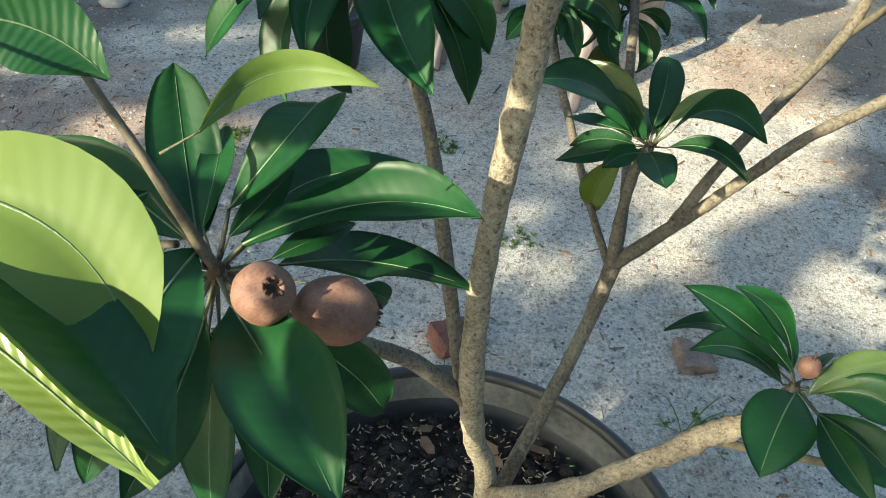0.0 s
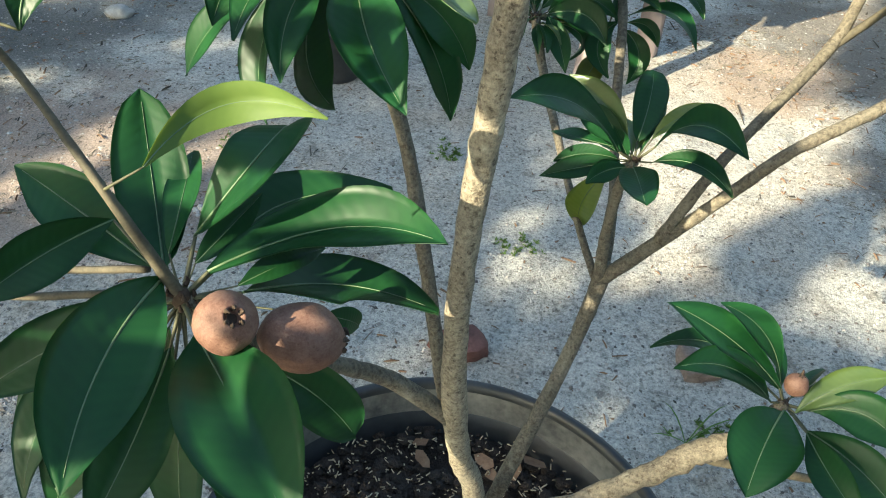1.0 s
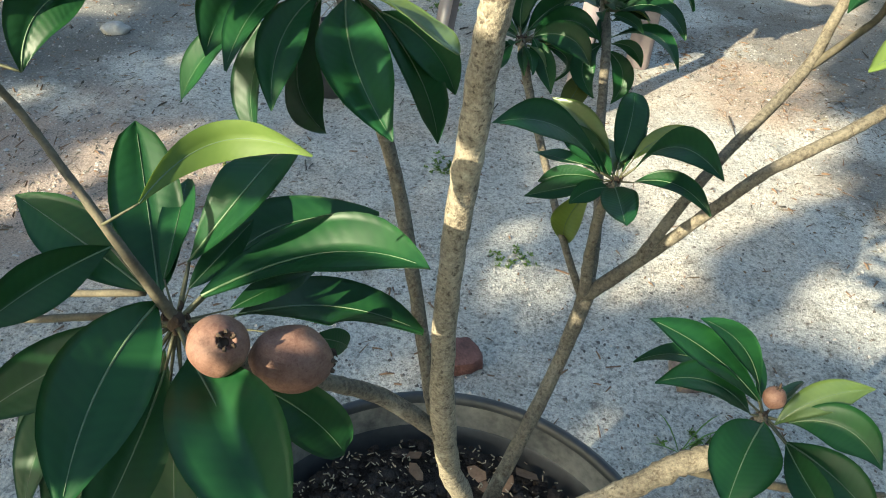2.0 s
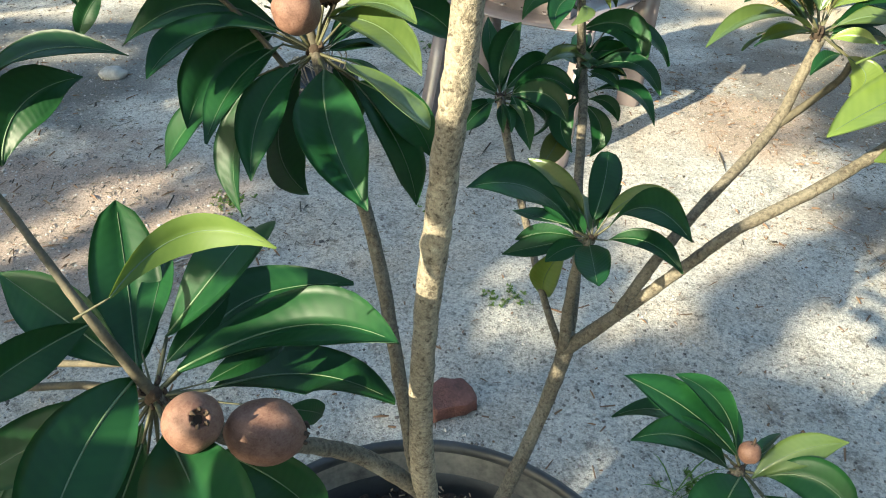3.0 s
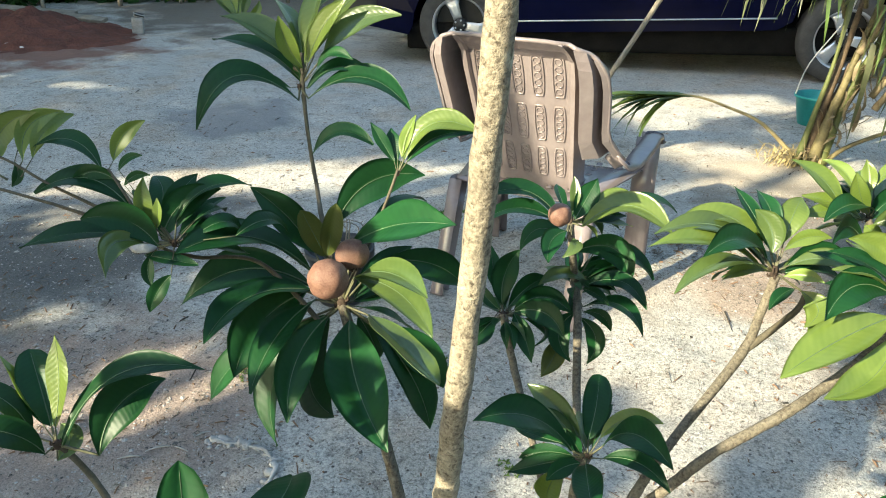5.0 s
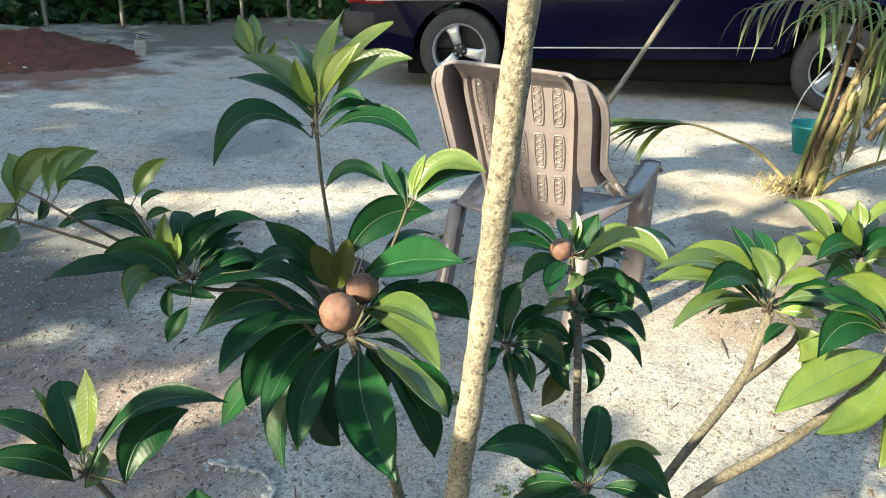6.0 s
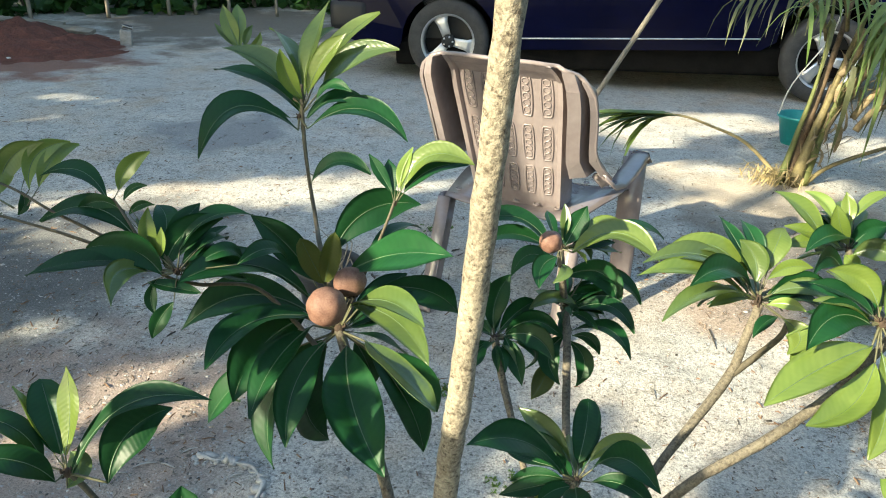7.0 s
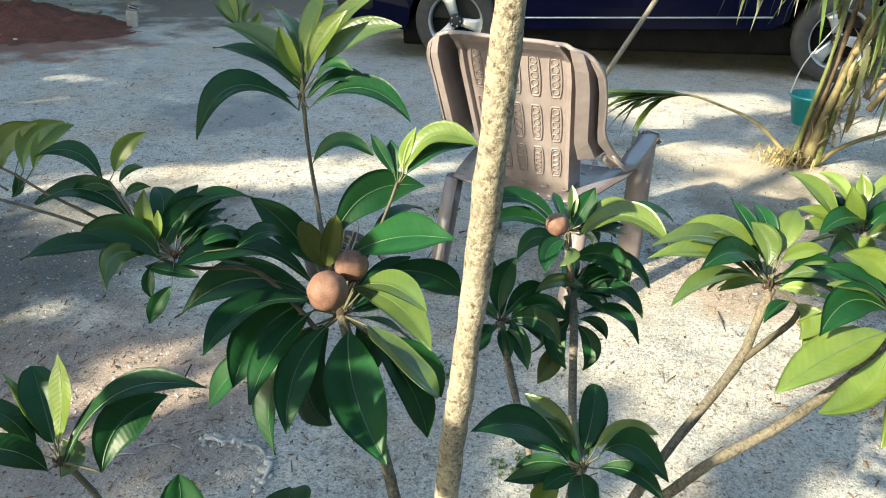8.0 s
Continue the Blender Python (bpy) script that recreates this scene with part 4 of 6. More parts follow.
leaf(w, (-0.013, -0.004, -0.005), -83, -66, 0.024, 0.000, 0.004, 0.0084, -23, MATURE)
leaf(w, (-0.019, -0.006, -0.007), 5, -9, 0.036, 0.000, -0.000, 0.0105, 23, MATURE)
leaf(w, (-0.123, -0.001, 0.044), 120, 65, 0.033, 0.002, 0.004, 0.0199, 10, YOUNG)
leaf(w, (-0.120, 0.001, 0.046), 35, 45, 0.044, 0.008, -0.005, 0.0161, 81, YOUNG)
leaf(w, (-0.102, 0.006, 0.048), 53, 41, 0.041, 0.008, -0.007, 0.0140, 60, YOUNG)
leaf(w, (-0.097, 0.009, 0.049), 67, 32, 0.040, 0.006, -0.001, 0.0123, 40, YOUNG)
leaf(w, (-0.123, -0.001, 0.043), -177, 14, 0.028, -0.011, -0.005, 0.0191, -58, YOUNG)
leaf(w, (-0.107, 0.004, 0.047), -95, -65, 0.016, -0.001, -0.003, 0.0069, -41, MATURE)
leaf(w, (-0.122, -0.009, 0.030), -82, -23, 0.026, -0.001, -0.001, 0.0149, -40, PALE)
filler(w, 6, 0.05, 10)

# the top whorl
w = Vector((0.067, 0.850, 1.090))
hub_of(w, 0.0018)
leaf(w, (0.001, -0.008, -0.009), -144, -10, 0.080, 0.028, 0.010, 0.0280, -19, MATURE)
leaf(w, (0.008, -0.005, -0.008), -5, -2, 0.083, 0.019, -0.008, 0.0251, 20, MATURE)
leaf(w, (0.006, 0.001, -0.001), 12, 7, 0.053, 0.012, -0.005, 0.0176, 22, MATURE)
leaf(w, (0.001, 0.004, 0.002), 167, 18, 0.087, 0.010, 0.002, 0.0195, -11, MATURE)
leaf(w, (0.001, 0.002, 0.008), -179, 35, 0.075, 0.009, 0.004, 0.0229, -24, PALE)
leaf(w, (0.002, 0.003, 0.014), -131, 67, 0.044, -0.003, 0.001, 0.0142, -112, YOUNG)
leaf(w, (0.006, 0.005, 0.018), -4, 55, 0.059, 0.004, 0.001, 0.0173, 67, YOUNG)
leaf(w, (0.002, 0.010, 0.015), 81, 53, 0.087, 0.004, -0.002, 0.0227, -26, YOUNG)
leaf(w, (0.009, 0.011, 0.022), 35, 44, 0.080, 0.006, -0.004, 0.0237, 16, YOUNG)
leaf(w, (0.016, 0.009, 0.021), 5, 28, 0.071, 0.011, -0.003, 0.0221, 46, PALE)
leaf(w, (-0.001, 0.008, 0.009), 132, 40, 0.079, 0.011, 0.005, 0.0196, 27, PALE)
leaf(w, (0.001, 0.012, 0.016), 78, 41, 0.069, 0.008, -0.006, 0.0211, -16, YOUNG)
leaf(w, (0.013, 0.005, 0.013), -17, 18, 0.035, 0.008, -0.001, 0.0115, 39, MATURE)
leaf(w, (-0.007, -0.002, -0.001), -179, 18, 0.030, -0.000, -0.000, 0.0088, -31, MATURE)
leaf(w, (0.014, -0.021, -0.048), 3, 12, 0.050, 0.013, -0.004, 0.0172, 24, MATURE)

# the bud whorl
w = Vector((0.006, 0.886, 1.133))
hub_of(w, 0.0008)
leaf(w, (-0.002, 0.001, 0.003), 144, 58, 0.037, -0.000, -0.001, 0.0133, -32, YOUNG)
leaf(w, (-0.001, 0.002, 0.003), 112, 52, 0.039, 0.002, -0.000, 0.0125, 2, YOUNG)
leaf(w, (-0.004, 0.001, 0.003), 167, 41, 0.026, -0.001, -0.000, 0.0076, -28, PALE)
leaf(w, (0.003, 0.002, 0.003), 60, 60, 0.019, 0.001, -0.001, 0.0067, 54, PALE)
leaf(w, (0.005, 0.002, 0.002), 36, 46, 0.017, -0.003, 0.002, 0.0067, 74, YOUNG)

# the shoot whorl
w = Vector((0.158, 0.791, 1.045))
hub_of(w, 0.0012)
leaf(w, (-0.003, 0.003, 0.008), 156, 51, 0.033, -0.000, -0.000, 0.0096, -35, MATURE)
leaf(w, (-0.001, 0.005, 0.008), 116, 45, 0.027, 0.001, -0.001, 0.0110, -14, MATURE)
leaf(w, (0.002, 0.005, 0.011), 61, 60, 0.032, 0.001, -0.001, 0.0092, 15, YOUNG)
leaf(w, (0.004, 0.004, 0.010), 9, 21, 0.057, 0.016, -0.006, 0.0205, 31, YOUNG)
leaf(w, (0.006, 0.005, 0.008), 20, 22, 0.052, 0.007, -0.003, 0.0158, 26, MATURE)

# the near whorl
w = Vector((0.052, 0.537, 0.992))
hub_of(w, 0.002)
leaf(w, (-0.004, 0.004, 0.007), 134, 47, 0.039, 0.002, 0.000, 0.0186, -3, MATURE, True)
leaf(w, (-0.001, 0.003, 0.008), 101, 66, 0.043, 0.000, 0.002, 0.0125, -17, YOUNG)
leaf(w, (-0.006, 0.002, 0.008), 157, 50, 0.039, -0.000, -0.000, 0.0107, 33, YOUNG)
leaf(w, (0.003, 0.000, 0.000), 22, 26, 0.076, 0.015, -0.008, 0.0176, 8, MATURE)
leaf(w, (0.019, 0.003, -0.006), 59, 32, 0.045, 0.008, -0.004, 0.0211, 48, MATURE)
leaf(w, (-0.010, -0.002, 0.005), -160, 48, 0.043, 0.007, 0.002, 0.0134, -20, MATURE)
leaf(w, (-0.003, -0.005, -0.002), -142, 37, 0.044, 0.008, -0.003, 0.0141, -48, MATURE)
leaf(w, (-0.000, -0.002, -0.008), 111, 35, 0.018, 0.001, 0.005, 0.0118, 15, PALE)

# the close whorl
w = Vector((0.191, 0.350, 1.061))
hub_of(w, 0.0007)
# one leaf as two: pale blade for its sunlit half, dark for its shaded
leaf(w, (0.001, -0.001, -0.001), -14, -24, 0.022, 0.003, -0.003, 0.0118, 34, CLOSE)
leaf(w, (0.003, -0.003, -0.002), -20, -26, 0.025, 0.002, -0.001, 0.0108, -18, MATURE)
leaf(w, (0.006, -0.007, -0.004), -18, -23, 0.021, 0.001, -0.000, 0.0034, 20, YOUNG)
leaf(w, (-0.023, 0.032, -0.005), 14, -21, 0.019, 0.002, -0.002, 0.0107, 58, MATURE)

# the far whorl
w = Vector((0.508, 0.673, 0.908))
hub_of(w, 0.002)
leaf(w, (-0.003, -0.001, -0.002), -169, -7, 0.041, 0.003, 0.001, 0.0131, -44, MATURE)
leaf(w, (-0.003, 0.000, 0.001), 180, 14, 0.020, 0.007, 0.004, 0.0131, -58, YOUNG)
leaf(w, (-0.003, -0.003, -0.004), -148, -37, 0.035, 0.002, 0.002, 0.0144, -23, PALE)
leaf(w, (0.001, 0.003, -0.000), 119, 22, 0.031, 0.006, -0.002, 0.0167, -47, YOUNG)

# boughs behind the viewer, unseen, added to cast sharp dapples on the tree
h1, h2, h4 = outer_whorl(-0.45, 0.98, 5, 51), sun_spot(-0.29, 0.985), sun_spot(-0.345, 1.10)
limb("branch", [(-0.056, 0.582, 0.797), (-0.10, 0.42, 0.93), h2, sun_spot(-0.255, 1.035)], [0.002, 0.0022, 0.002, 0.0016], TWIG, 8)
limb("branch", [(-0.051, 0.586, 0.817), (-0.14, 0.40, 0.98), h1], [0.0017, 0.0018, 0.0015], TWIG, 8)
limb("branch", [h2, (h2 + h4) / 2 + Vector((0, -0.02, 0)), h4], [0.0018, 0.0016, 0.0014], TWIG, 8)
limb("branch", [sun_spot(-0.255, 1.035), sun_spot(-0.19, 1.04), sun_spot(-0.13, 1.06), sun_spot(-0.125, 1.10)], [0.0016, 0.0015, 0.0013, 0.001], TWIG, 8)
# leaves of these boughs, set where their shade should fall: across, upward, slope
SHADE_LEAVES = [(-0.511, 1.128, 18), (-0.509, 1.175, -14), (-0.507, 1.168, 24), (-0.455, 1.191, 8), (-0.445, 1.075, 0), (-0.436, 1.115, 15), (-0.419, 0.937, 2), (-0.396, 1.078, 35), (-0.394, 0.979, 12), (-0.358, 0.928, 11),
                (-0.35, 1.089, -25), (-0.346, 0.898, 23), (-0.334, 0.975, 40), (-0.321, 0.958, 36), (-0.313, 0.953, -7), (-0.312, 1.058, 20), (-0.305, 1.159, -12), (-0.297, 1.054, 38), (-0.294, 0.903, 8), (-0.284, 0.961, 16),
                (-0.28, 1.143, -10), (-0.278, 0.924, 13), (-0.273, 0.944, 31), (-0.27, 1.026, 16), (-0.251, 0.934, -29), (-0.239, 1.122, 4), (-0.224, 1.016, -14), (-0.219, 0.942, 21), (-0.262, 1.142, 4), (-0.262, 1.030, 14), (-0.36, 1.005, 4), (-0.322, 1.124, 5), (-0.278, 0.971, 10)]
for a, b, slope in SHADE_LEAVES:
    sun_leaf(a, b, slope, 0.085, 0.033)


def fruit(at, size, axis, crown="open", label="rough russet-brown round fruit"):
    """A round brown fruit with a scurfy skin; its dry calyx sits at the end that axis points to."""
    turn = Vector(axis).normalized().to_track_quat("Z", "Y").to_matrix().to_4x4()
    bm = bmesh.new()
    blob(bm, (0, 0, 0), size, 0.06, at[0] * 90, 5)
    for v in bm.verts:
        end = max(0.0, v.co.z / size[2])
        hole = max(0.0, 1 - (v.co.xy.length / (size[0] * 0.30)) ** 2) if end > 0.6 and crown == "open" else 0
        v.co.z -= size[2] * 0.42 * hole ** 0.6
        v.co *= 1 + 0.006 * noise.noise(v.co * 900)
    ob = part("fruit", bm, FRUIT, tree, label)
    ob.matrix_basis = Matrix.Translation(Vector(at) - Vector((0.23, 0.645, 0.37))) @ turn
    bm = bmesh.new()
    r, z = size[0] * 0.26, size[2] * 0.95
    rnd = random.Random(int(at[0] * 1000))
    for k in range(6):
        a = k * 1.047 + rnd.uniform(-0.25, 0.25)
        out = Vector((math.cos(a), math.sin(a), 0))
        p = out * r * 0.95 + Vector((0, 0, z - size[2] * 0.05))
        tube(bm, [p - Vector((0, 0, size[2] * 0.06)), p + out * r * 0.25 + Vector((0, 0, size[2] * 0.06)), p + out * r * rnd.uniform(-0.5, 0.6) + Vector((0, 0, size[2] * rnd.uniform(0.08, 0.2)))], [r * 0.34, r * 0.3, r * 0.05], 5, 0.3, k)
    if crown == "spike":
        tube(bm, [(0, 0, z - 0.002), (r * 0.1, 0, z + size[2] * 0.35), (r * 0.5, 0, z + size[2] * 0.62)], [r * 0.8, r * 0.45, r * 0.12], 7, 0.2)
    elif crown == "open":
        blob(bm, (0, 0, size[2] * 0.60), (r * 1.0, r * 1.0, size[2] * 0.08), 0.5, 3, 2)
    else:
        blob(bm, (0, 0, size[2] * 0.93), (r * 0.9, r * 0.9, size[2] * 0.08), 0.4, 3, 2)
    part("calyx", bm, CALYX, ob, "dry dark calyx")
    return ob


fruit((0.142, 0.514, 0.888), (0.0124, 0.0124, 0.012), (0.62, -0.40, 0.85))
fruit((0.166, 0.529, 0.8705), (0.0142, 0.0148, 0.0182), (0.95, 0.25, -0.12), "closed")
fruit((0.423, 0.663, 0.756), (0.0070, 0.0070, 0.0074), (0.15, 0.2, 1.0), "spike")
fruit((0.122, 0.731, 0.987), (0.0142, 0.0142, 0.0142), (0.1, 0.4, -0.9), "closed")
fruit((0.131, 0.760, 0.993), (0.0124, 0.0124, 0.0115), (0.3, -0.5, -0.75))
fruit((0.274, 0.922, 0.969), (0.0105, 0.0105, 0.0105), (-0.1, 0.5, -0.8), "closed")


# ---- brown plastic armchair, seen from behind ----
def sheet(bm, rows, thick, mat=0):
    """A curved panel with thickness from rows of points."""
    grid = [[bm.verts.new(p) for p in row] for row in rows]
    faces = []
    for a, b in zip(grid, grid[1:]):
        for k in range(len(a) - 1):
            faces.append(bm.faces.new((a[k], a[k + 1], b[k + 1], b[k])))
    for f in faces:
        f.material_index = mat
    bmesh.ops.recalc_face_normals(bm, faces=faces)
    bmesh.ops.solidify(bm, geom=faces, thickness=thick)


def make_chair():
    chair = thing("armchair", "brown moulded plastic garden armchair standing on sand", "chair", (0.197, 2.725, 0.0), turn=-19)
    SEAT, TOP = 0.38, 0.872

    FLUTES = ((0.0, 0.09), (0.60, 0.09), (0.615, 0.072), (0.635, 0.070), (0.65, 0.16), (0.775, 0.16), (0.79, -0.010), (0.875, -0.012), (0.89, 0.065), (0.955, 0.065), (0.97, 0.0), (1.0, 0.002))

    def flute(q):
        for (a, d), (b, e) in zip(FLUTES, FLUTES[1:]):
            if a <= q <= b:
                return d + (e - d) * (q - a) / (b - a)
        return 0.0

    def back_point(q, t):
        flare = max(0, 0.45 - t) / 0.45
        half = 0.222 + 0.045 * min(1, t * 1.3) - 0.016 * max(0, t - 0.9) / 0.1 + (0.11 * flare + 0.03 * (1 - t)) * max(0, abs(q) - 0.66) / 0.34
        z = SEAT - 0.03 + (TOP - SEAT + 0.03) * t - 0.05 * abs(q) ** 5 * max(0, t - 0.7) / 0.3
        y = -0.20 - 0.19 * t + 0.05 * q * q + max(0, abs(q) - 0.68) * (0.10 + 0.5 * flare) + flute(abs(q)) * min(1, (1.02 - t) * 9)
        return Vector((q * half, y, z))

    middle = [-q for q, d in FLUTES[4:0:-1]] + [-0.4, -0.2, 0.0, 0.2, 0.4] + [q for q, d in FLUTES[1:5]]
    wing = [q for q, d in FLUTES[4:]]
    bm = bmesh.new()
    sheet(bm, [[back_point(q, t / 18) for q in middle] for t in range(19)], 0.005)
    for side in (-1, 1):
        sheet(bm, [[back_point(side * q, t / 18) for q in wing] for t in range(6, 19)], 0.005)
    back = part("backrest", bm, CHAIR_PLASTIC, chair, smooth=False)
    bm = bmesh.new()
    tube(bm, [back_point(-1, t / 10) for t in range(3, 11)] + [back_point(q / 10, 1) for q in range(-9, 10)] + [back_point(1, t / 10) for t in range(10, 2, -1)], [0.0065] * 35, 8, 0, 0, True, 0, 2)
    part("rolled_edge", bm, CHAIR_PLASTIC, back)
    for row, (t0, t1) in enumerate(((0.66, 0.90), (0.38, 0.60), (0.14, 0.33))):
        for q in (-0.46, -0.23, 0.0, 0.23, 0.46):
            bm = bmesh.new()
            loop = []
            hw = 0.066
            for k in range(24):
                a = 2 * math.pi * k / 24
                c, s = math.cos(a), math.sin(a)
                t = (t0 + t1) / 2 + (t1 - t0) / 2 * max(-1, min(1, s * 1.25))
                loop.append(back_point(q + hw * (abs(c) ** 0.6) * (1 if c > 0 else -1), t) - Vector((0, 0.0065, 0)))
            tube(bm, loop + loop[:1], [0.0026] * 25, 6, 0, 0, False, 0, 1)
            for k in range(5):
                t = t0 + (t1 - t0) * (0.14 + 0.18 * k)
                ring = [back_point(q + 0.040 * math.cos(2 * math.pi * j / 10), t + (t1 - t0) * 0.075 * math.sin(2 * math.pi * j / 10)) - Vector((0, 0.0065, 0)) for j in range(10)]
                tube(bm, ring + ring[:1], [0.0020] * 11, 5, 0, 0, False, 0, 1)
            part("moulded_panel", bm, CHAIR_PLASTIC, back, "raised chain-link moulding")
    bm = bmesh.new()
    sheet(bm, [[Vector((x * (0.225 + 0.055 * min(1, 1.6 * t)), -0.20 + 0.44 * t, SEAT - 0.015 * (1 - x * x) + 0.012 * math.sin(3 * t) - (0.03 * max(0, t - 0.85) / 0.15))) for x in (-1, -0.7, -0.35, 0, 0.35, 0.7, 1)] for t in [k / 10 for k in range(11)]], 0.006)
    seat = part("seat", bm, CHAIR_PLASTIC, chair)
    for i in range(7):
        for j in range(6):
            bm = bmesh.new()
            lathe(bm, [(0.011, 0.0), (0.010, 0.0035), (0.006, 0.0035), (0.005, 0.001)], 12)
            boss = part("seat_boss", bm, CHAIR_PLASTIC, seat)
            boss.matrix_basis = Matrix.Translation((-0.21 + 0.07 * i, -0.13 + 0.058 * j, SEAT + 0.001))
    for sx in (-1, 1):
        bm = bmesh.new()
        path = [Vector((sx * x, y, z)) for x, y, z in ((0.272, -0.150, 0.530), (0.288, -0.09, 0.482), (0.298, -0.03, 0.475), (0.299, 0.03, 0.482), (0.299, 0.12, 0.490), (0.297, 0.20, 0.502), (0.294, 0.25, 0.500), (0.292, 0.275, 0.482), (0.291, 0.282, 0.45))]
        rows = []
        for k, p in enumerate(path):
            d = (path[min(k + 1, 8)] - path[max(k - 1, 0)]).normalized()
            up = Vector((1, 0, 0)).cross(d)
            up = up if up.z + up.y * -0.3 > 0 else -up
            wide = 0.022 + 0.010 * min(1, k / 3)
            rows.append([p + Vector((dx * wide, 0, 0)) - up * dz for dx, dz in ((-1.05, 0.018), (-0.85, 0.004), (0, 0), (0.85, 0.004), (1.05, 0.018))])
        sheet(bm, rows, 0.005)
        part("armrest", bm, CHAIR_PLASTIC, chair)
        for name, foot, top, wide in (("leg", (sx * 0.285, 0.235, 0.0), (sx * 0.285, 0.24, 0.485), 0.045), ("leg", (sx * 0.235, -0.30, 0.0), (sx * 0.225, -0.19, 0.38), 0.03)):
            bm = bmesh.new()
            f, p = Vector(foot), Vector(top)
            rows = [[f.lerp(p, t) + Vector((sx * dx * wide, dy * wide, 0)) for dx, dy in ((-0.9, -0.8), (0.6, -0.8), (0.75, 0), (0.6, 0.8), (-0.9, 0.8))] for t in (0, 0.02, 0.3, 0.6, 1)]
            sheet(bm, rows, 0.004)
            part(name, bm, CHAIR_PLASTIC, chair)


make_chair()


# ---- dark blue car ----
def make_car():
    car = thing("car", "dark blue saloon car parked on sand", "car", (0.70, 6.14 + 0.80, 0.0))
    lower = [(-2.16, 0.34), (-2.20, 0.52), (-2.14, 0.78), (-1.98, 0.92), (-1.2, 0.97), (1.0, 0.93), (1.85, 0.80), (2.12, 0.66), (2.16, 0.40), (2.08, 0.24), (1.72, 0.22)]
    arch = lambda cx: [(cx + 0.36 * math.cos(a), 0.31 + 0.36 * math.sin(a)) for a in [math.pi * k / 12 for k in range(13)]]
    rise = lambda x: 0.045 * (x + 1.325)
    outline = lower + [(x, z) for x, z in arch(1.40) if z > 0.22] + [(0.94, 0.25), (-0.94, 0.25)] + [(x, z) for x, z in arch(-1.325) if z > 0.22] + [(-1.72, 0.24)]
    bm = bmesh.new()
    left = [bm.verts.new((x, -0.80 - 0.03 * math.sin(math.pi * min(1, max(0, (z - 0.2) / 0.75))), z + rise(x))) for x, z in outline]
    right = [bm.verts.new((v.co.x, -v.co.y, v.co.z)) for v in left]
    n = len(left)
    bm.faces.new(left)
    bm.faces.new(right[::-1])
    for k in range(n):
        bm.faces.new((left[k], right[k], right[(k + 1) % n], left[(k + 1) % n]))
    bmesh.ops.recalc_face_normals(bm, faces=bm.faces)
    part("body", bm, CAR_PAINT, car, "glossy dark blue body", smooth=False)
    bm = bmesh.new()
    roof = [(-1.75, 0.95), (-1.15, 1.36), (-0.2, 1.42), (0.45, 1.36), (1.05, 0.93)]
    a = [bm.verts.new((x, -0.76 + 0.22 * (z - 0.93) / 0.5, z + rise(x))) for x, z in roof]
    b = [bm.verts.new((v.co.x, -v.co.y, v.co.z)) for v in a]
    bm.faces.new(a)
    bm.faces.new(b[::-1])
    for k in range(5):
        bm.faces.new((a[k], b[k], b[(k + 1) % 5], a[(k + 1) % 5]))
    bmesh.ops.recalc_face_normals(bm, faces=bm.faces)
    bmesh.ops.bevel(bm, geom=bm.edges[:], offset=0.05, segments=3, affect="EDGES")
    part("cabin", bm, CAR_PAINT, car)
    for x0, x1, x2, x3 in ((-1.38, -0.42, -0.42, -1.08), (-0.34, 0.74, 0.40, -0.34)):
        bm = bmesh.new()
        vs = [bm.verts.new((x, -0.772 + 0.22 * (z - 0.93) / 0.5 - 0.006, z + rise(x))) for x, z in ((x0, 0.99), (x1, 0.99), (x2, 1.30), (x3, 1.30))]
        f = bm.faces.new(vs)
        bmesh.ops.solidify(bm, geom=[f], thickness=0.006)
        part("side_window", bm, CLEAR, car, smooth=False)
    bm = bmesh.new()
    block(bm, (4.1, 0.02, 0.02), (0.0, -0.836, 0.69 + rise(0)), 0.006, pose(0, 0, 0, 0, -2.58, 0))
    part("rubbing_strip", bm, ALLOY, car, "thin bright side strip")
    bm = bmesh.new()
    block(bm, (1.86, 0.025, 0.010), (0.0, -0.818, 0.335 + rise(0)), 0.003, pose(0, 0, 0, 0, -2.58, 0))
    part("sill_trim", bm, ALLOY, car, "thin bright sill line")
    # low black block stands in for the shade beneath the body
    bm = bmesh.new()
    block(bm, (3.5, 1.50, 0.20), (0.0, 0.0, 0.24), 0.03, pose(0, 0, 0, 0, -1.2, 0))
    part("underbody_shade", bm, UNDERCAR_SHADE, car, "black block filling in the shade under the car")
    bm = bmesh.new()
    block(bm, (0.30, 1.68, 0.22), (-2.10, 0, 0.47), 0.05)
    part("rear_bumper", bm, CAR_BLACK, car, "black plastic rear bumper")
    bm = bmesh.new()
    block(bm, (0.26, 1.68, 0.22), (2.08, 0, 0.45), 0.05)
    part("front_bumper", bm, CAR_BLACK, car, "black plastic front bumper")
    bm = bmesh.new()
    block(bm, (0.30, 0.30, 0.15), (-2.05, -0.69, 0.70), 0.03)
    part("tail_lamp", bm, TAIL_RED, car, "red tail lamp")
    for cx in (-1.325, 1.40):
        for cy in (-0.74, 0.74):
            s = -1 if cy < 0 else 1
            hub = new("wheel")
            hub.parent = car
            hub.matrix_basis = Matrix.Translation((cx, cy, 0.308)) @ pose(0, 0, 0, 90 * -s, 0, 0)
            bm = bmesh.new()
            lathe(bm, [(0.20, -0.09), (0.285, -0.095), (0.306, -0.075), (0.308, 0.0), (0.306, 0.075), (0.285, 0.095), (0.208, 0.09), (0.20, 0.08)], 48)
            part("tyre", bm, TYRE, hub, "dusty black tyre")
            bm = bmesh.new()
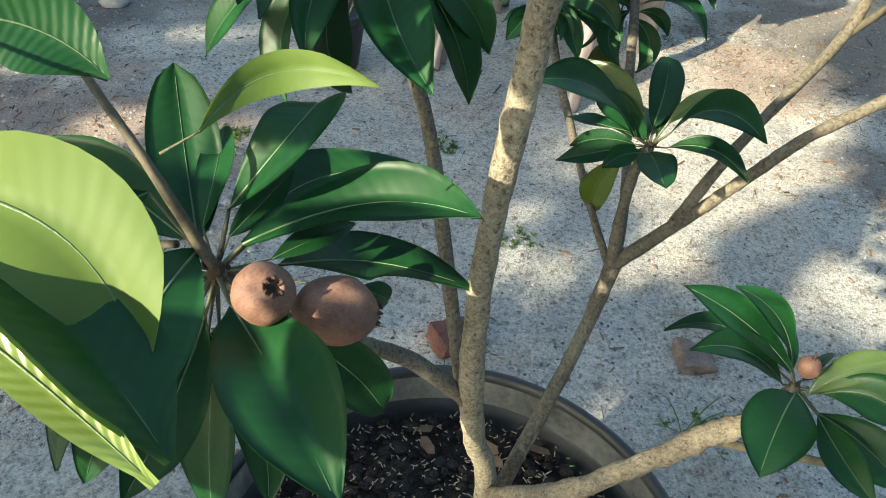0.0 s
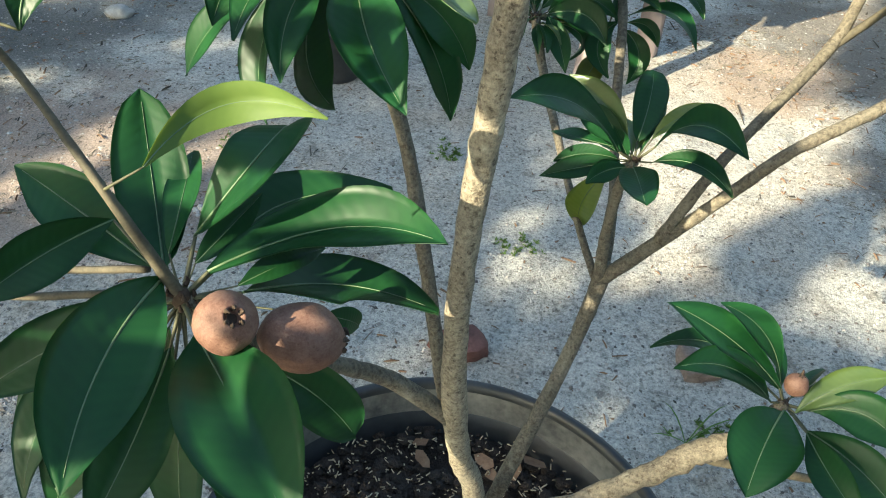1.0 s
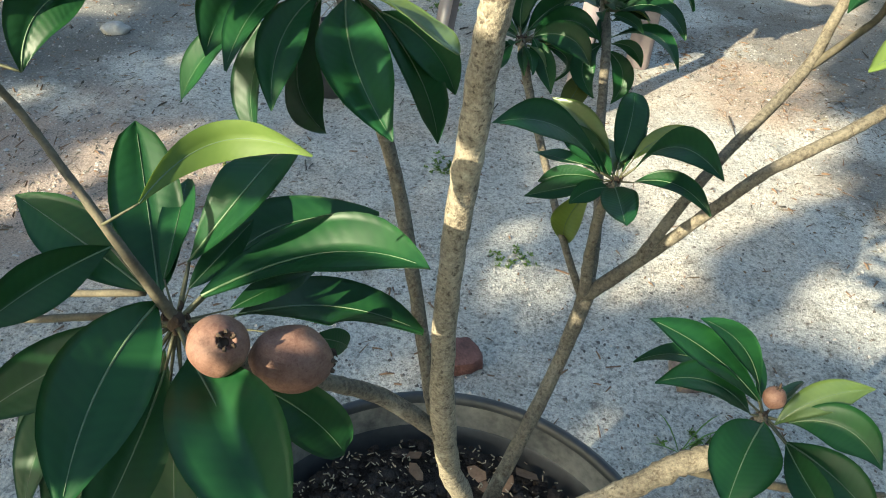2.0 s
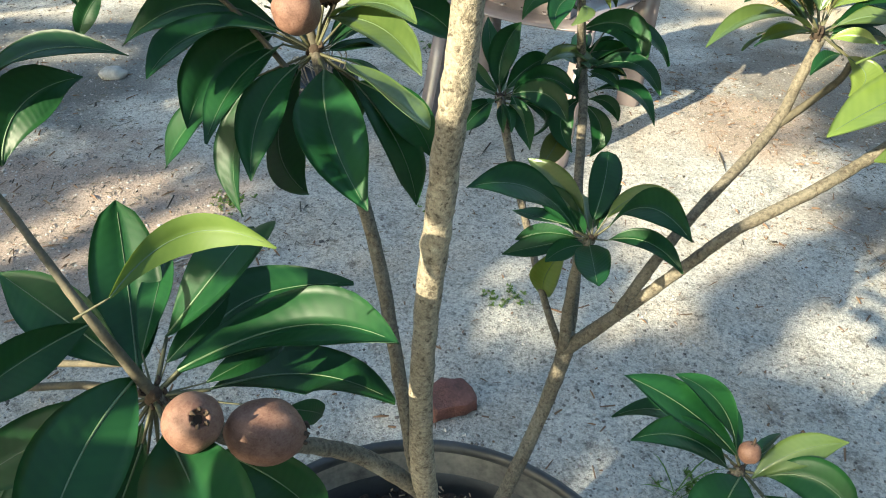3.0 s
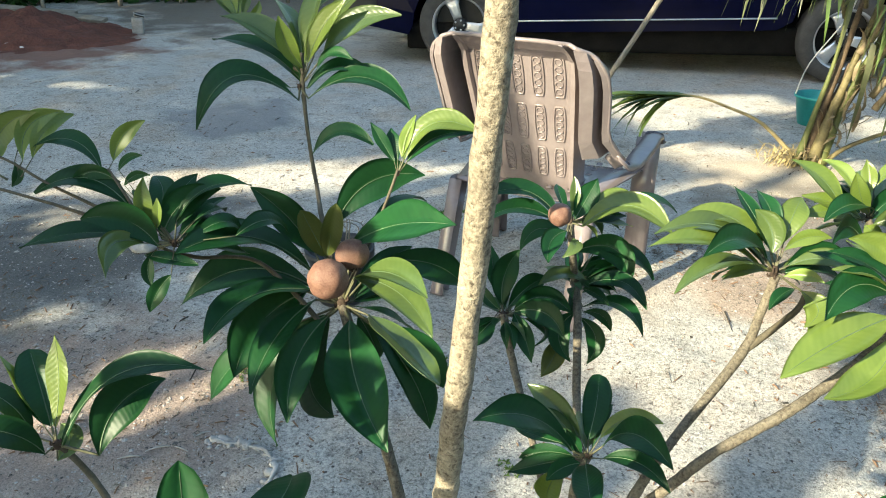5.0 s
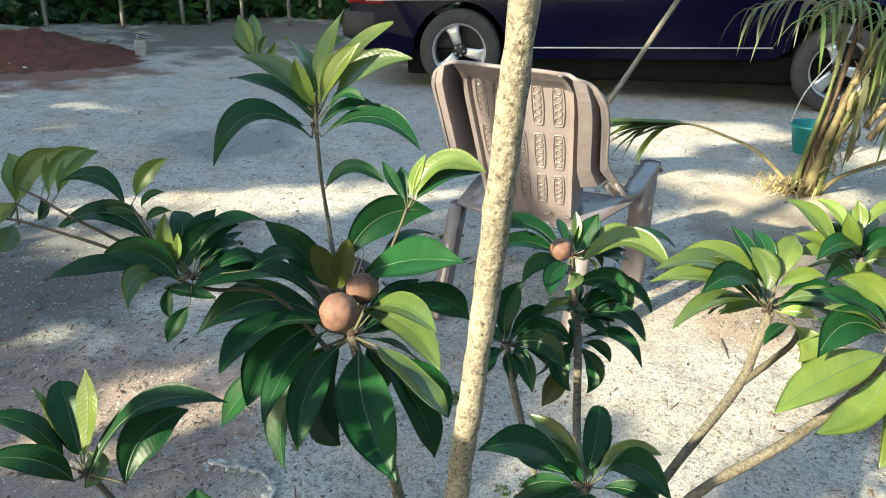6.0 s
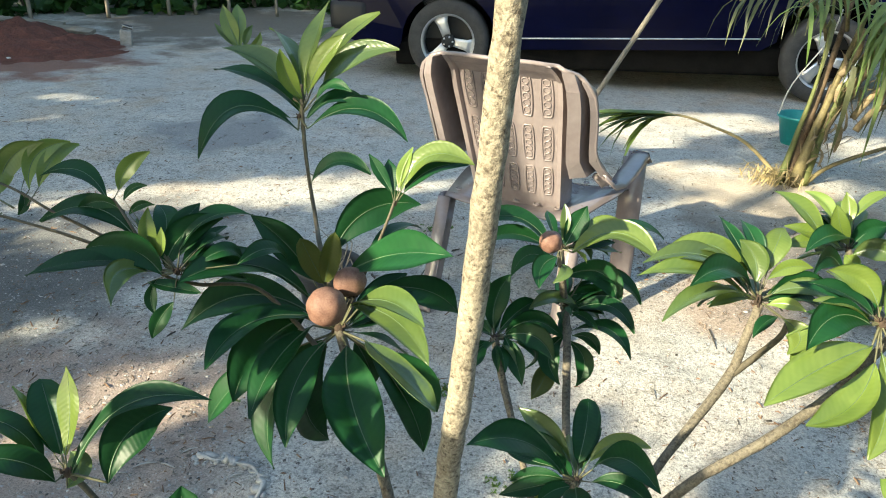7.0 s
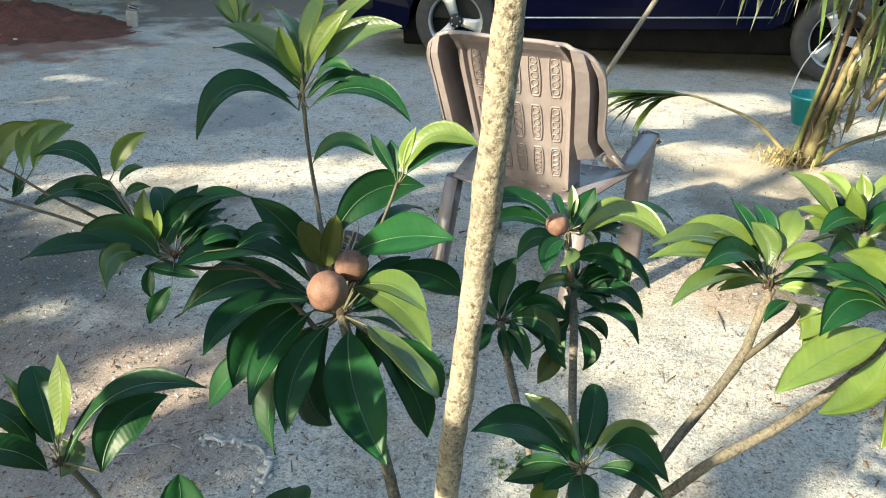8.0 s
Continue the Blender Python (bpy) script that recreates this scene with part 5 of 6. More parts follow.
            lathe(bm, [(0.20, -0.09), (0.19, -0.02), (0.185, 0.05), (0.196, 0.085), (0.207, 0.09)], 40)
            part("rim", bm, ALLOY, hub, "silver alloy rim")
            bm = bmesh.new()
            lathe(bm, [(0.002, -0.04), (0.19, -0.04)], 32)
            part("brake_drum", bm, CAR_BLACK, hub)
            for k in range(3):
                bm = bmesh.new()
                a = radians(90 + 120 * k + 20)
                u, v = Vector((math.cos(a), math.sin(a), 0)), Vector((-math.sin(a), math.cos(a), 0))
                sheet(bm, [[u * r + v * w * q + Vector((0, 0, zz)) for q in (-1, -0.4, 0.4, 1)] for r, w, zz in ((0.03, 0.030, 0.055), (0.08, 0.034, 0.06), (0.14, 0.040, 0.064), (0.195, 0.062, 0.062))], 0.022)
                part("spoke", bm, ALLOY, hub, "broad silver spoke")
            bm = bmesh.new()
            lathe(bm, [(0.001, 0.078), (0.028, 0.076), (0.050, 0.066), (0.052, 0.03)], 24)
            part("hub_cap", bm, CAR_BLACK, hub, "dark hub with bolts")
            for k in range(5):
                bm = bmesh.new()
                lathe(bm, [(0.001, 0.082), (0.0075, 0.081), (0.008, 0.06)], 8)
                ob = part("bolt", bm, ALLOY, hub)
                ob.matrix_basis = Matrix.Translation((0.036 * math.cos(k * 1.2566), 0.036 * math.sin(k * 1.2566), 0))


make_car()


# ---- young coconut palm, bucket, pole ----
def blade(bm, a, b, c, width, mat=0):
    """A narrow folded leaflet from a over b to c."""
    a, b, c = Vector(a), Vector(b), Vector(c)
    d = (c - a).normalized()
    s = d.cross(Vector((0, 0, 1)))
    s = (s if s.length > 1e-3 else Vector((1, 0, 0))).normalized()
    last = None
    for t in (0, 0.25, 0.5, 0.75, 1.0):
        p = a * (1 - t) ** 2 + b * 2 * t * (1 - t) + c * t * t
        w = width * (0.35 + 2.2 * t * (1 - t) + 0.1) * (1 - t ** 6)
        row = [bm.verts.new(p - s * w), bm.verts.new(p - Vector((0, 0, w * 0.4))), bm.verts.new(p + s * w)]
        if last:
            for k in range(2):
                bm.faces.new((last[k], last[k + 1], row[k + 1], row[k])).material_index = mat
        last = row


def make_palm():
    palm = thing("palm", "young coconut palm with drooping leaflets and dry straw at its foot", "palm", (1.46, 4.2, 0.0))
    rnd = random.Random(3)
    stalks = [([(-0.065, -0.03, 0), (-0.035, -0.03, 0.22), (0.005, -0.03, 0.48), (0.02, -0.02, 0.72), (0.0, 0.0, 1.0), (-0.08, 0.05, 1.5)], 0.020, PALM_GREEN),
              ([(0.0, -0.05, 0), (0.03, -0.05, 0.20), (0.075, -0.04, 0.42), (0.13, -0.02, 0.68), (0.22, 0.0, 1.05), (0.38, 0.05, 1.6)], 0.036, PALM_STEM),
              ([(0.05, -0.03, 0), (0.075, -0.03, 0.22), (0.13, -0.03, 0.45), (0.22, -0.02, 0.72), (0.34, 0.0, 1.1), (0.6, 0.0, 1.6)], 0.032, PALM_GREEN),
              ([(-0.02, 0.0, 0), (0.01, 0.0, 0.25), (0.05, 0.01, 0.5), (0.09, 0.02, 0.8), (0.14, 0.05, 1.2), (0.12, 0.1, 1.7)], 0.034, PALM_BROWN),
              ([(0.04, 0.02, 0), (0.09, 0.02, 0.2), (0.17, 0.02, 0.42), (0.29, 0.02, 0.66), (0.44, 0.04, 0.95), (0.7, 0.1, 1.25)], 0.026, PALM_STEM),
              ([(0.0, 0.03, 0), (0.03, 0.03, 0.2), (0.075, 0.03, 0.36), (0.10, 0.03, 0.50)], 0.032, PALM_BROWN)]
    for k, (pts, r, mat) in enumerate(stalks):
        bm = bmesh.new()
        tube(bm, pts, [r * f for f in (0.95, 0.66, 0.48, 0.36, 0.30, 0.24)[:len(pts)]], 9, 0.28, k)
        part("leaf_stalk", bm, mat, palm)
    # torn sheath fibre and broken dry stubs round the bundle
    bm = bmesh.new()
    for i in range(110):
        z = rnd.uniform(0.05, 0.78)
        p = Vector((0.02 + 0.26 * z + rnd.uniform(-0.07, 0.09), rnd.uniform(-0.09, 0.02), z))
        blade(bm, p, p + Vector((rnd.uniform(-0.02, 0.05), -0.02, rnd.uniform(-0.04, 0.10))), p + Vector((rnd.uniform(-0.05, 0.10), rnd.uniform(-0.05, 0.02), rnd.uniform(-0.12, 0.16))), rnd.uniform(0.004, 0.012))
    tagged(part("sheath_fibre", bm, PALM_DRY, palm, "torn dry sheath fibre"), kind="stuff")
    for x, z, dx, dz in ((0.20, 0.58, 0.03, 0.14), (0.25, 0.46, 0.07, 0.09), (0.28, 0.40, 0.10, 0.05), (0.15, 0.66, 0.0, 0.12)):
        bm = bmesh.new()
        tube(bm, [(x - 0.05, -0.05, z - 0.1), (x, -0.06, z), (x + dx, -0.07, z + dz)], [0.018, 0.016, 0.009], 7, 0.3, x)
        part("broken_stub", bm, PALM_DRY, palm)

    def frond(a, b, c, count, long, width, mat, label="", droop=(0.35, 0.9)):
        a, b, c = Vector(a), Vector(b), Vector(c)
        bm = bmesh.new()
        tube(bm, [a * (1 - t) ** 2 + b * 2 * t * (1 - t) + c * t * t for t in [i / 8 for i in range(9)]], [0.011 - 0.001 * i for i in range(9)], 7, 0, 0, True, 0, 2)
        ob = part("frond", bm, PALM_STEM, palm, label)
        for i in range(count):
            bm = bmesh.new()
            t = 0.08 + 0.92 * i / count
            p = a * (1 - t) ** 2 + b * 2 * t * (1 - t) + c * t * t
            d = ((b - a) * (1 - t) + (c - b) * t).normalized()
            s = d.cross(Vector((0, 0, 1))).normalized() * (1 if i % 2 else -1)
            ln = long * rnd.uniform(0.7, 1.1) * (1 - 0.3 * t)
            q = p + s * ln * 0.35 + d * ln * 0.35 + Vector((0, 0, 0.05))
            e = p + s * ln * rnd.uniform(0.25, 0.6) + d * ln * rnd.uniform(0.3, 0.6) - Vector((0, 0, ln * rnd.uniform(*droop)))
            blade(bm, p, q, e, width * rnd.uniform(0.75, 1.2))
            part("leaflet", bm, mat, ob)
        return ob

    frond((0.02, 0, 0.71), (-0.08, -0.05, 1.04), (-0.42, -0.08, 0.88), 24, 0.42, 0.009, PALM_OLIVE)
    frond((0.10, 0, 0.76), (0.0, -0.2, 1.06), (-0.22, -0.35, 0.88), 20, 0.40, 0.009, PALM_LEAF)
    frond((0.24, 0, 0.76), (0.30, -0.22, 1.01), (0.22, -0.45, 0.84), 26, 0.50, 0.013, PALM_LEAF)
    frond((0.36, 0, 0.86), (0.55, -0.1, 1.11), (0.85, -0.1, 0.71), 30, 0.5, 0.013, PALM_LEAF)
    frond((0.44, 0.04, 0.71), (0.60, -0.1, 0.88), (0.66, -0.2, 0.54), 18, 0.46, 0.014, PALM_LEAF)
    frond((0.14, 0.05, 0.96), (0.2, 0.3, 1.26), (0.3, 0.8, 1.06), 26, 0.4, 0.011, PALM_LEAF)
    # leaflets that hang straight down in front of the bundle
    for i in range(34):
        bm = bmesh.new()
        p = Vector((rnd.uniform(0.08, 0.42), rnd.uniform(-0.18, -0.05), rnd.uniform(0.62, 0.98)))
        e = p + Vector((rnd.uniform(-0.06, 0.16), rnd.uniform(-0.06, 0.03), -rnd.uniform(0.22, 0.5)))
        blade(bm, p, p + Vector((rnd.uniform(-0.05, 0.08), -0.03, 0.05)), e, rnd.uniform(0.008, 0.015))
        part("leaflet", bm, PALM_LEAF if rnd.random() < 0.75 else PALM_OLIVE, palm)
    # spent leaflets hanging at the bundle's side
    for i in range(16):
        bm = bmesh.new()
        p = Vector((rnd.uniform(0.26, 0.50), rnd.uniform(-0.08, 0.05), rnd.uniform(0.45, 0.62)))
        blade(bm, p, p + Vector((rnd.uniform(-0.02, 0.04), 0, 0.0)), p + Vector((rnd.uniform(-0.05, 0.05), rnd.uniform(-0.03, 0.03), -rnd.uniform(0.2, 0.36))), rnd.uniform(0.005, 0.009))
        part("leaflet", bm, PALM_OLIVE if i % 3 else PALM_DRY, palm)
    bm = bmesh.new()
    blade(bm, (0.47, -0.05, 0.72), (0.50, -0.08, 0.5), (0.46, -0.08, 0.20), 0.05)
    part("leaflet", bm, PALM_OLIVE, palm, "broad olive hanging leaflet")
    # a bare stalk arching away
    bm = bmesh.new()
    tube(bm, [(0.07, -0.03, 0.02), (0.14, -0.04, 0.10), (0.28, -0.05, 0.18), (0.46, -0.06, 0.25), (0.75, -0.1, 0.30)], [0.013, 0.011, 0.010, 0.009, 0.007], 7, 0.1)
    part("leaf_stalk", bm, PALM_STEM, palm)
    # the low frond that reaches out over the sand
    a, b, c, d = Vector((-0.06, 0, 0.02)), Vector((-0.25, 0.0, 0.19)), Vector((-0.60, 0.0, 0.312)), Vector((-0.80, 0.0, 0.305))
    bm = bmesh.new()
    tube(bm, [a, b, Vector((-0.43, 0, 0.265)), c, d], [0.011, 0.009, 0.007, 0.006, 0.004], 7)
    low = part("frond", bm, PALM_STRAW, palm, "low arching frond with a straw-coloured stalk")
    for i in range(13):
        bm = bmesh.new()
        p = c.lerp(d, i / 12)
        drop = (i % 5) / 4
        blade(bm, p, p + Vector((-0.15, -0.02, 0.04 - 0.06 * drop)), p + Vector((-0.38 + 0.2 * drop + rnd.uniform(-0.03, 0.03), rnd.uniform(-0.06, 0.06), -0.03 - 0.24 * drop)), 0.030)
        part("leaflet", bm, PALM_LEAF, low)
    bm = bmesh.new()
    for i in range(120):
        a, r = rnd.uniform(0, 6.28), rnd.uniform(0.05, 0.19) * rnd.random() ** 0.4
        p = Vector((r * math.cos(a) - 0.10, r * math.sin(a) * 0.7 - 0.04, 0.005))
        blade(bm, p, p + Vector((rnd.uniform(-0.05, 0.05), rnd.uniform(-0.05, 0.05), rnd.uniform(0.03, 0.14))), p + Vector((rnd.uniform(-0.12, 0.12), rnd.uniform(-0.1, 0.1), rnd.uniform(0.0, 0.09))), 0.004)
    tagged(part("dry_grass_tuft", bm, PALM_STRAW, palm, "dry straw round the foot"), kind="stuff")


make_palm()


def make_bucket():
    ob = thing("bucket", "teal plastic bucket standing on the sand with a raised cord", "bucket", (1.665, 4.95, 0.006))
    bm = bmesh.new()
    lathe(bm, [(0.002, 0.0), (0.084, 0.0), (0.088, 0.01), (0.121, 0.155), (0.131, 0.16), (0.133, 0.171), (0.127, 0.176), (0.120, 0.169), (0.083, 0.014), (0.002, 0.012)], 40)
    part("tub", bm, BUCKET, ob)
    bm = bmesh.new()
    tube(bm, [(-0.128, 0, 0.168), (-0.10, -0.05, 0.36), (0.02, -0.12, 0.62), (0.0, -0.30, 0.80)], [0.004] * 4, 6)
    part("cord", bm, STRING, ob, "pale cord tied to the rim")


make_bucket()
pole = thing("pole", "thin weathered wooden pole leaning over the sand", "pole", (0.16, 3.9, 0.0))
bm = bmesh.new()
tube(bm, [(0, 0, 0), (0.25, 0.08, 0.40), (0.56, 0.18, 0.95), (1.0, 0.32, 1.72)], [0.014, 0.013, 0.012, 0.010], 9, 0.12)
part("shaft", bm, POLE, pole)


# ---- things lying on the sand ----
def stone(name, at, size, turn, mat, label, category, seed, sharp=0.35):
    bm = bmesh.new()
    blob(bm, (0, 0, 0), size, sharp, seed, 3)
    for v in bm.verts:
        v.co.z = max(v.co.z, -size[2] * 0.55)
    ob = part(name, bm, mat)
    ob.matrix_basis = pose(at[0], at[1], ground_height(at[0], at[1]) + size[2] * 0.42, 0, 0, turn)
    return tagged(ob, label, category)


def half_brick(at, size, turn, tilt, label, seed, mat):
    bm = bmesh.new()
    block(bm, size, (0, 0, 0), 0.006)
    bmesh.ops.subdivide_edges(bm, edges=bm.edges[:], cuts=3, use_grid_fill=True)
    for v in bm.verts:
        v.co += v.co.normalized() * (0.014 * noise.noise(v.co * 28 + Vector((seed, 0, 0))) + 0.006 * noise.noise(v.co * 90))
    ob = part("brick", bm, mat)
    ob.matrix_basis = pose(at[0], at[1], size[2] * 0.42, tilt, tilt * 0.5, turn)
    return tagged(ob, label, "brick")


half_brick((0.147, 1.345, 0), (0.094, 0.068, 0.040), 35, 8, "broken red brick lying on the sand", 2, BRICK)
half_brick((0.613, 1.405, 0), (0.072, 0.066, 0.032), 8, 4, "worn brown half brick lying on the sand", 7, GREY_BRICK)
stone("stone", (-1.26, 2.62), (0.045, 0.035, 0.028), 20, STONE, "small grey stone half sunk in sand", "stone", 3)


def make_vine():
    ob = thing("dry_vine", "pale dry vine stem lying curled on the sand", "vine", (-0.45, 1.62, 0.0))
    bm = bmesh.new()
    pts = [(-0.10, 0.02), (-0.07, 0.04), (-0.04, 0.034), (-0.01, 0.042), (0.03, 0.03), (0.06, 0.026), (0.09, 0.0), (0.112, -0.03), (0.112, -0.07), (0.104, -0.10)]
    tube(bm, [(x, y, ground_height(x - 0.45, y + 1.62) + (0.004 if k % 3 else -0.002)) for k, (x, y) in enumerate(pts)], [0.001, 0.003, 0.004, 0.005, 0.0035, 0.0055, 0.004, 0.006, 0.0045, 0.001], 7, 0.8)
    rnd = random.Random(61)
    for k in range(95):
        (x0, y0), (x1, y1) = rnd.choice(list(zip(pts, pts[1:])))
        f, size = rnd.random(), 0.002 + 0.009 * rnd.random() ** 1.5
        x, y = x0 + (x1 - x0) * f + rnd.gauss(0, 0.010), y0 + (y1 - y0) * f + rnd.gauss(0, 0.010)
        blob(bm, (x, y, ground_height(x - 0.45, y + 1.62) + size * 0.3), (size * rnd.uniform(0.8, 1.8), size * rnd.uniform(0.8, 1.6), size * 0.35), 0.7, k, 1)
    for x, y, dx, dy in ((-0.22, -0.03, 0.05, 0.03), (-0.16, 0.0, 0.04, -0.01), (-0.27, -0.07, 0.05, 0.02), (-0.13, 0.04, 0.03, 0.03), (0.02, -0.02, 0.03, 0.02)):
        z = ground_height(x - 0.45, y + 1.62) + 0.002
        tube(bm, [(x, y, z), (x + dx * 0.5, y + dy * 0.6, z + 0.003), (x + dx, y + dy, z)], [0.001, 0.0026, 0.001], 5, 0.5)
    part("stem", bm, STONE, ob)


make_vine()


def make_back_pot():
    ob = thing("nursery_pot", "small black nursery pot with a dry seedling", "pot", (-0.43, 2.42, 0.0))
    bm = bmesh.new()
    lathe(bm, [(0.002, 0.0), (0.078, 0.0), (0.082, 0.01), (0.104, 0.155), (0.112, 0.158), (0.113, 0.185), (0.106, 0.188), (0.100, 0.16), (0.095, 0.15), (0.002, 0.152)], 32)
    part("pot_wall", bm, POT_BLACK, ob)
    rnd = random.Random(8)
    bm = bmesh.new()
    for i in range(16):
        a = rnd.uniform(0, 6.28)
        p = Vector((0.05 * math.cos(a), 0.05 * math.sin(a), 0.15))
        tube(bm, [p, p + Vector((0.03 * math.cos(a), 0.03 * math.sin(a), rnd.uniform(0.05, 0.1))), p + Vector((rnd.uniform(-0.1, 0.1), rnd.uniform(-0.1, 0.1), rnd.uniform(0.0, 0.16)))], [0.0025, 0.002, 0.001], 5)
    part("dry_stems", bm, POLE, ob, "tangled dry stems")


make_back_pot()


def make_heap():
    bm = bmesh.new()
    n = 70

    def height(x, y):
        p = Vector((x, y, 0))
        body = 0.24 * math.exp(-(x / 0.85) ** 2 - (y / 0.6) ** 2)
        clods = 0.07 * noise.noise(p * 3) + 0.06 * noise.noise(p * 8 + Vector((0, 0, 4))) + 0.035 * noise.noise(p * 19)
        return max(-0.05, body - 0.045 + math.exp(-(x / 1.1) ** 2 - (y / 0.8) ** 2) * clods)

    grid = [[bm.verts.new((x, y, height(x, y))) for x in [-1.7 + 3.4 * i / n for i in range(n + 1)]] for y in [-1.1 + 2.2 * j / n for j in range(n + 1)]]
    for j in range(n):
        for i in range(n):
            bm.faces.new((grid[j][i], grid[j][i + 1], grid[j + 1][i + 1], grid[j + 1][i]))
    ob = part("mound", bm, RED_EARTH)
    ob.matrix_basis = Matrix.Translation((-4.75, 6.6, 0.0))
    tagged(ob, "low mound of red earth at the yard edge", "mound")
    for x, y, z, ln, turn in ((-5.0, 7.12, 0.14, 0.95, 2), (-4.36, 7.02, 0.10, 0.45, -5)):
        bm = bmesh.new()
        block(bm, (ln, 0.10, 0.035), (0, 0, 0), 0.004)
        board = part("board", bm, POLE)
        board.matrix_basis = pose(x, y, z, 12, 3, turn)
        tagged(board, "weathered pale board lying on red earth", "board")
    for x, y, size in ((-4.42, 6.02, 0.035), (-4.28, 6.0, 0.022)):
        stone("stone", (x, y), (size, size * 0.8, size * 0.9), 30, STRING, "small white stone beside the red earth", "stone", x)


make_heap()


def make_block():
    bm = bmesh.new()
    block(bm, (0.10, 0.09, 0.15), (0, 0, 0.07), 0.012)
    block(bm, (0.10, 0.06, 0.03), (0.015, 0, 0.165), 0.008, pose(0, 0, 0, 0, 14, 10), mat=1)
    bmesh.ops.subdivide_edges(bm, edges=bm.edges[:], cuts=1)
    for v in bm.verts:
        v.co += v.co.normalized() * 0.010 * noise.noise(v.co * 20)
    ob = part("concrete_block", bm, [STONE, DARK_CAP])
    ob.matrix_basis = pose(-3.76, 6.92, 0.0, 3, 4, 24)
    tagged(ob, "small grey concrete block with a dark lump on top", "block")


make_block()


# ---- hedge and fence behind the yard ----
def leaf_cloud(bm, rnd, count, spot, size):
    for i in range(count):
        p = spot()
        a, b = rnd.uniform(0, 6.28), rnd.uniform(-0.9, 0.9)
        d = Vector((math.cos(a) * math.cos(b), math.sin(a) * math.cos(b), math.sin(b)))
        s = d.orthogonal().normalized()
        s = (Matrix.Rotation(rnd.uniform(0, 6.28), 3, d) @ s) * 0.32
        k = size * rnd.uniform(0.6, 1.4)
        n = d.cross(s).normalized() * 0.08
        v = [bm.verts.new(p + q * k) for q in (Vector((0, 0, 0)), d * 0.45 + s + n, d, d * 0.45 - s + n)]
        bm.faces.new((v[0], v[1], v[2]))
        bm.faces.new((v[0], v[2], v[3]))


def make_hedge():
    rnd = random.Random(21)
    hedge = thing("hedge", "dense green shrubs behind a wooden fence", "hedge", (0, 9.6, 0))
    bm = bmesh.new()

    def spot():
        x = rnd.uniform(-11, 9)
        top = 4.2 + 0.8 * noise.noise(Vector((x * 0.8, 0, 0)))
        z = 0.03 + (top - 0.03) * rnd.random() ** 2.2
        return Vector((x, 0.35 + 0.45 * noise.noise(Vector((x * 1.3, z * 1.6, 2))) + rnd.uniform(-0.1, 0.6), z))

    leaf_cloud(bm, rnd, 34000, spot, 0.15)
    tagged(part("foliage", bm, HEDGE_LEAF, hedge, smooth=False), kind="stuff")
    for k in range(22):
        bm = bmesh.new()
        x = -8.8 + 0.72 * k
        tube(bm, [(x, 0.4, 0), (x + rnd.uniform(-0.1, 0.1), 0.45, 0.8), (x + rnd.uniform(-0.3, 0.3), 0.5, 1.5)], [0.03, 0.022, 0.012], 6, 0.1)
        part("stem", bm, POLE, hedge)
    fence = thing("fence", "thin weathered fence posts with rails", "fence", (0, 9.25, 0))
    for k in range(16):
        bm = bmesh.new()
        x = -8.0 + 0.95 * k + rnd.uniform(-0.1, 0.1)
        tube(bm, [(x, 0, 0), (x + rnd.uniform(-0.03, 0.03), 0, 0.6), (x, 0, 1.3)], [0.02, 0.018, 0.015], 7, 0.15)
        part("post", bm, POLE, fence)
    for x, y in ((-3.75, 9.2), (-4.12, 9.09), (-4.36, 8.90), (-4.87, 8.46), (-5.5, 8.0), (-6.3, 7.45), (-7.1, 6.9)):
        bm = bmesh.new()
        tube(bm, [(x, y - 9.25, 0), (x + rnd.uniform(-0.03, 0.03), y - 9.25, 0.6), (x, y - 9.22, 1.3)], [0.024, 0.021, 0.017], 7, 0.15)
        part("post", bm, POLE, fence)
    for z in (0.35, 0.8):
        bm = bmesh.new()
        tube(bm, [(-8.4 + i * 1.55, 0.03 * (-1) ** i, z + 0.04 * math.sin(i * 2.1)) for i in range(11)], [0.014] * 11, 6, 0.1, 0, True, 0, 2)
        part("rail", bm, POLE, fence)


make_hedge()


def make_thicket(x0, y0, x1, y1, count, seed):
    """Tall growth along the yard's edge from one corner to another, to close it and hold back sky light."""
    rnd = random.Random(seed)
    ob = thing("thicket", "tall dense green thicket walling the yard against sky light", "hedge", (x0, y0, 0), "thickets round the yard")
    run = Vector((x1 - x0, y1 - y0, 0))
    out = Vector((-run.y, run.x, 0)).normalized()
    bm = bmesh.new()

    def spot():
        f, z = rnd.random(), 0.03 + 4.4 * rnd.random() ** 1.2
        return run * f + out * (0.5 * noise.noise(Vector((f * run.length * 1.3, z * 1.6, seed))) + rnd.uniform(-0.4, 0.4)) + Vector((0, 0, z))

    leaf_cloud(bm, rnd, count, spot, 0.2)
    tagged(part("foliage", bm, HEDGE_LEAF, ob, smooth=False), kind="stuff")
    stems = int(run.length / 1.2)
    for k in range(stems):
        p = run * ((k + 0.5) / stems)
        bm = bmesh.new()
        tube(bm, [p, p + Vector((0.1, 0.05, 1.5)), p + Vector((0, 0.1, 3.4))], [0.06, 0.045, 0.02], 6, 0.1)
        part("stem", bm, POLE, ob)


# the last two are unseen, added to cut ambient light from behind and right
for corners, count, seed in (((-8.5, 0.5, -8.5, 11.0), 14000, 27), ((-4.3, 9.75, -8.6, 6.5), 9000, 30), ((1.2, -4.6, 7.5, -2.5), 13000, 28), ((7.5, -2.5, 8.5, 9.5), 16000, 29)):
    make_thicket(*corners, count, seed)


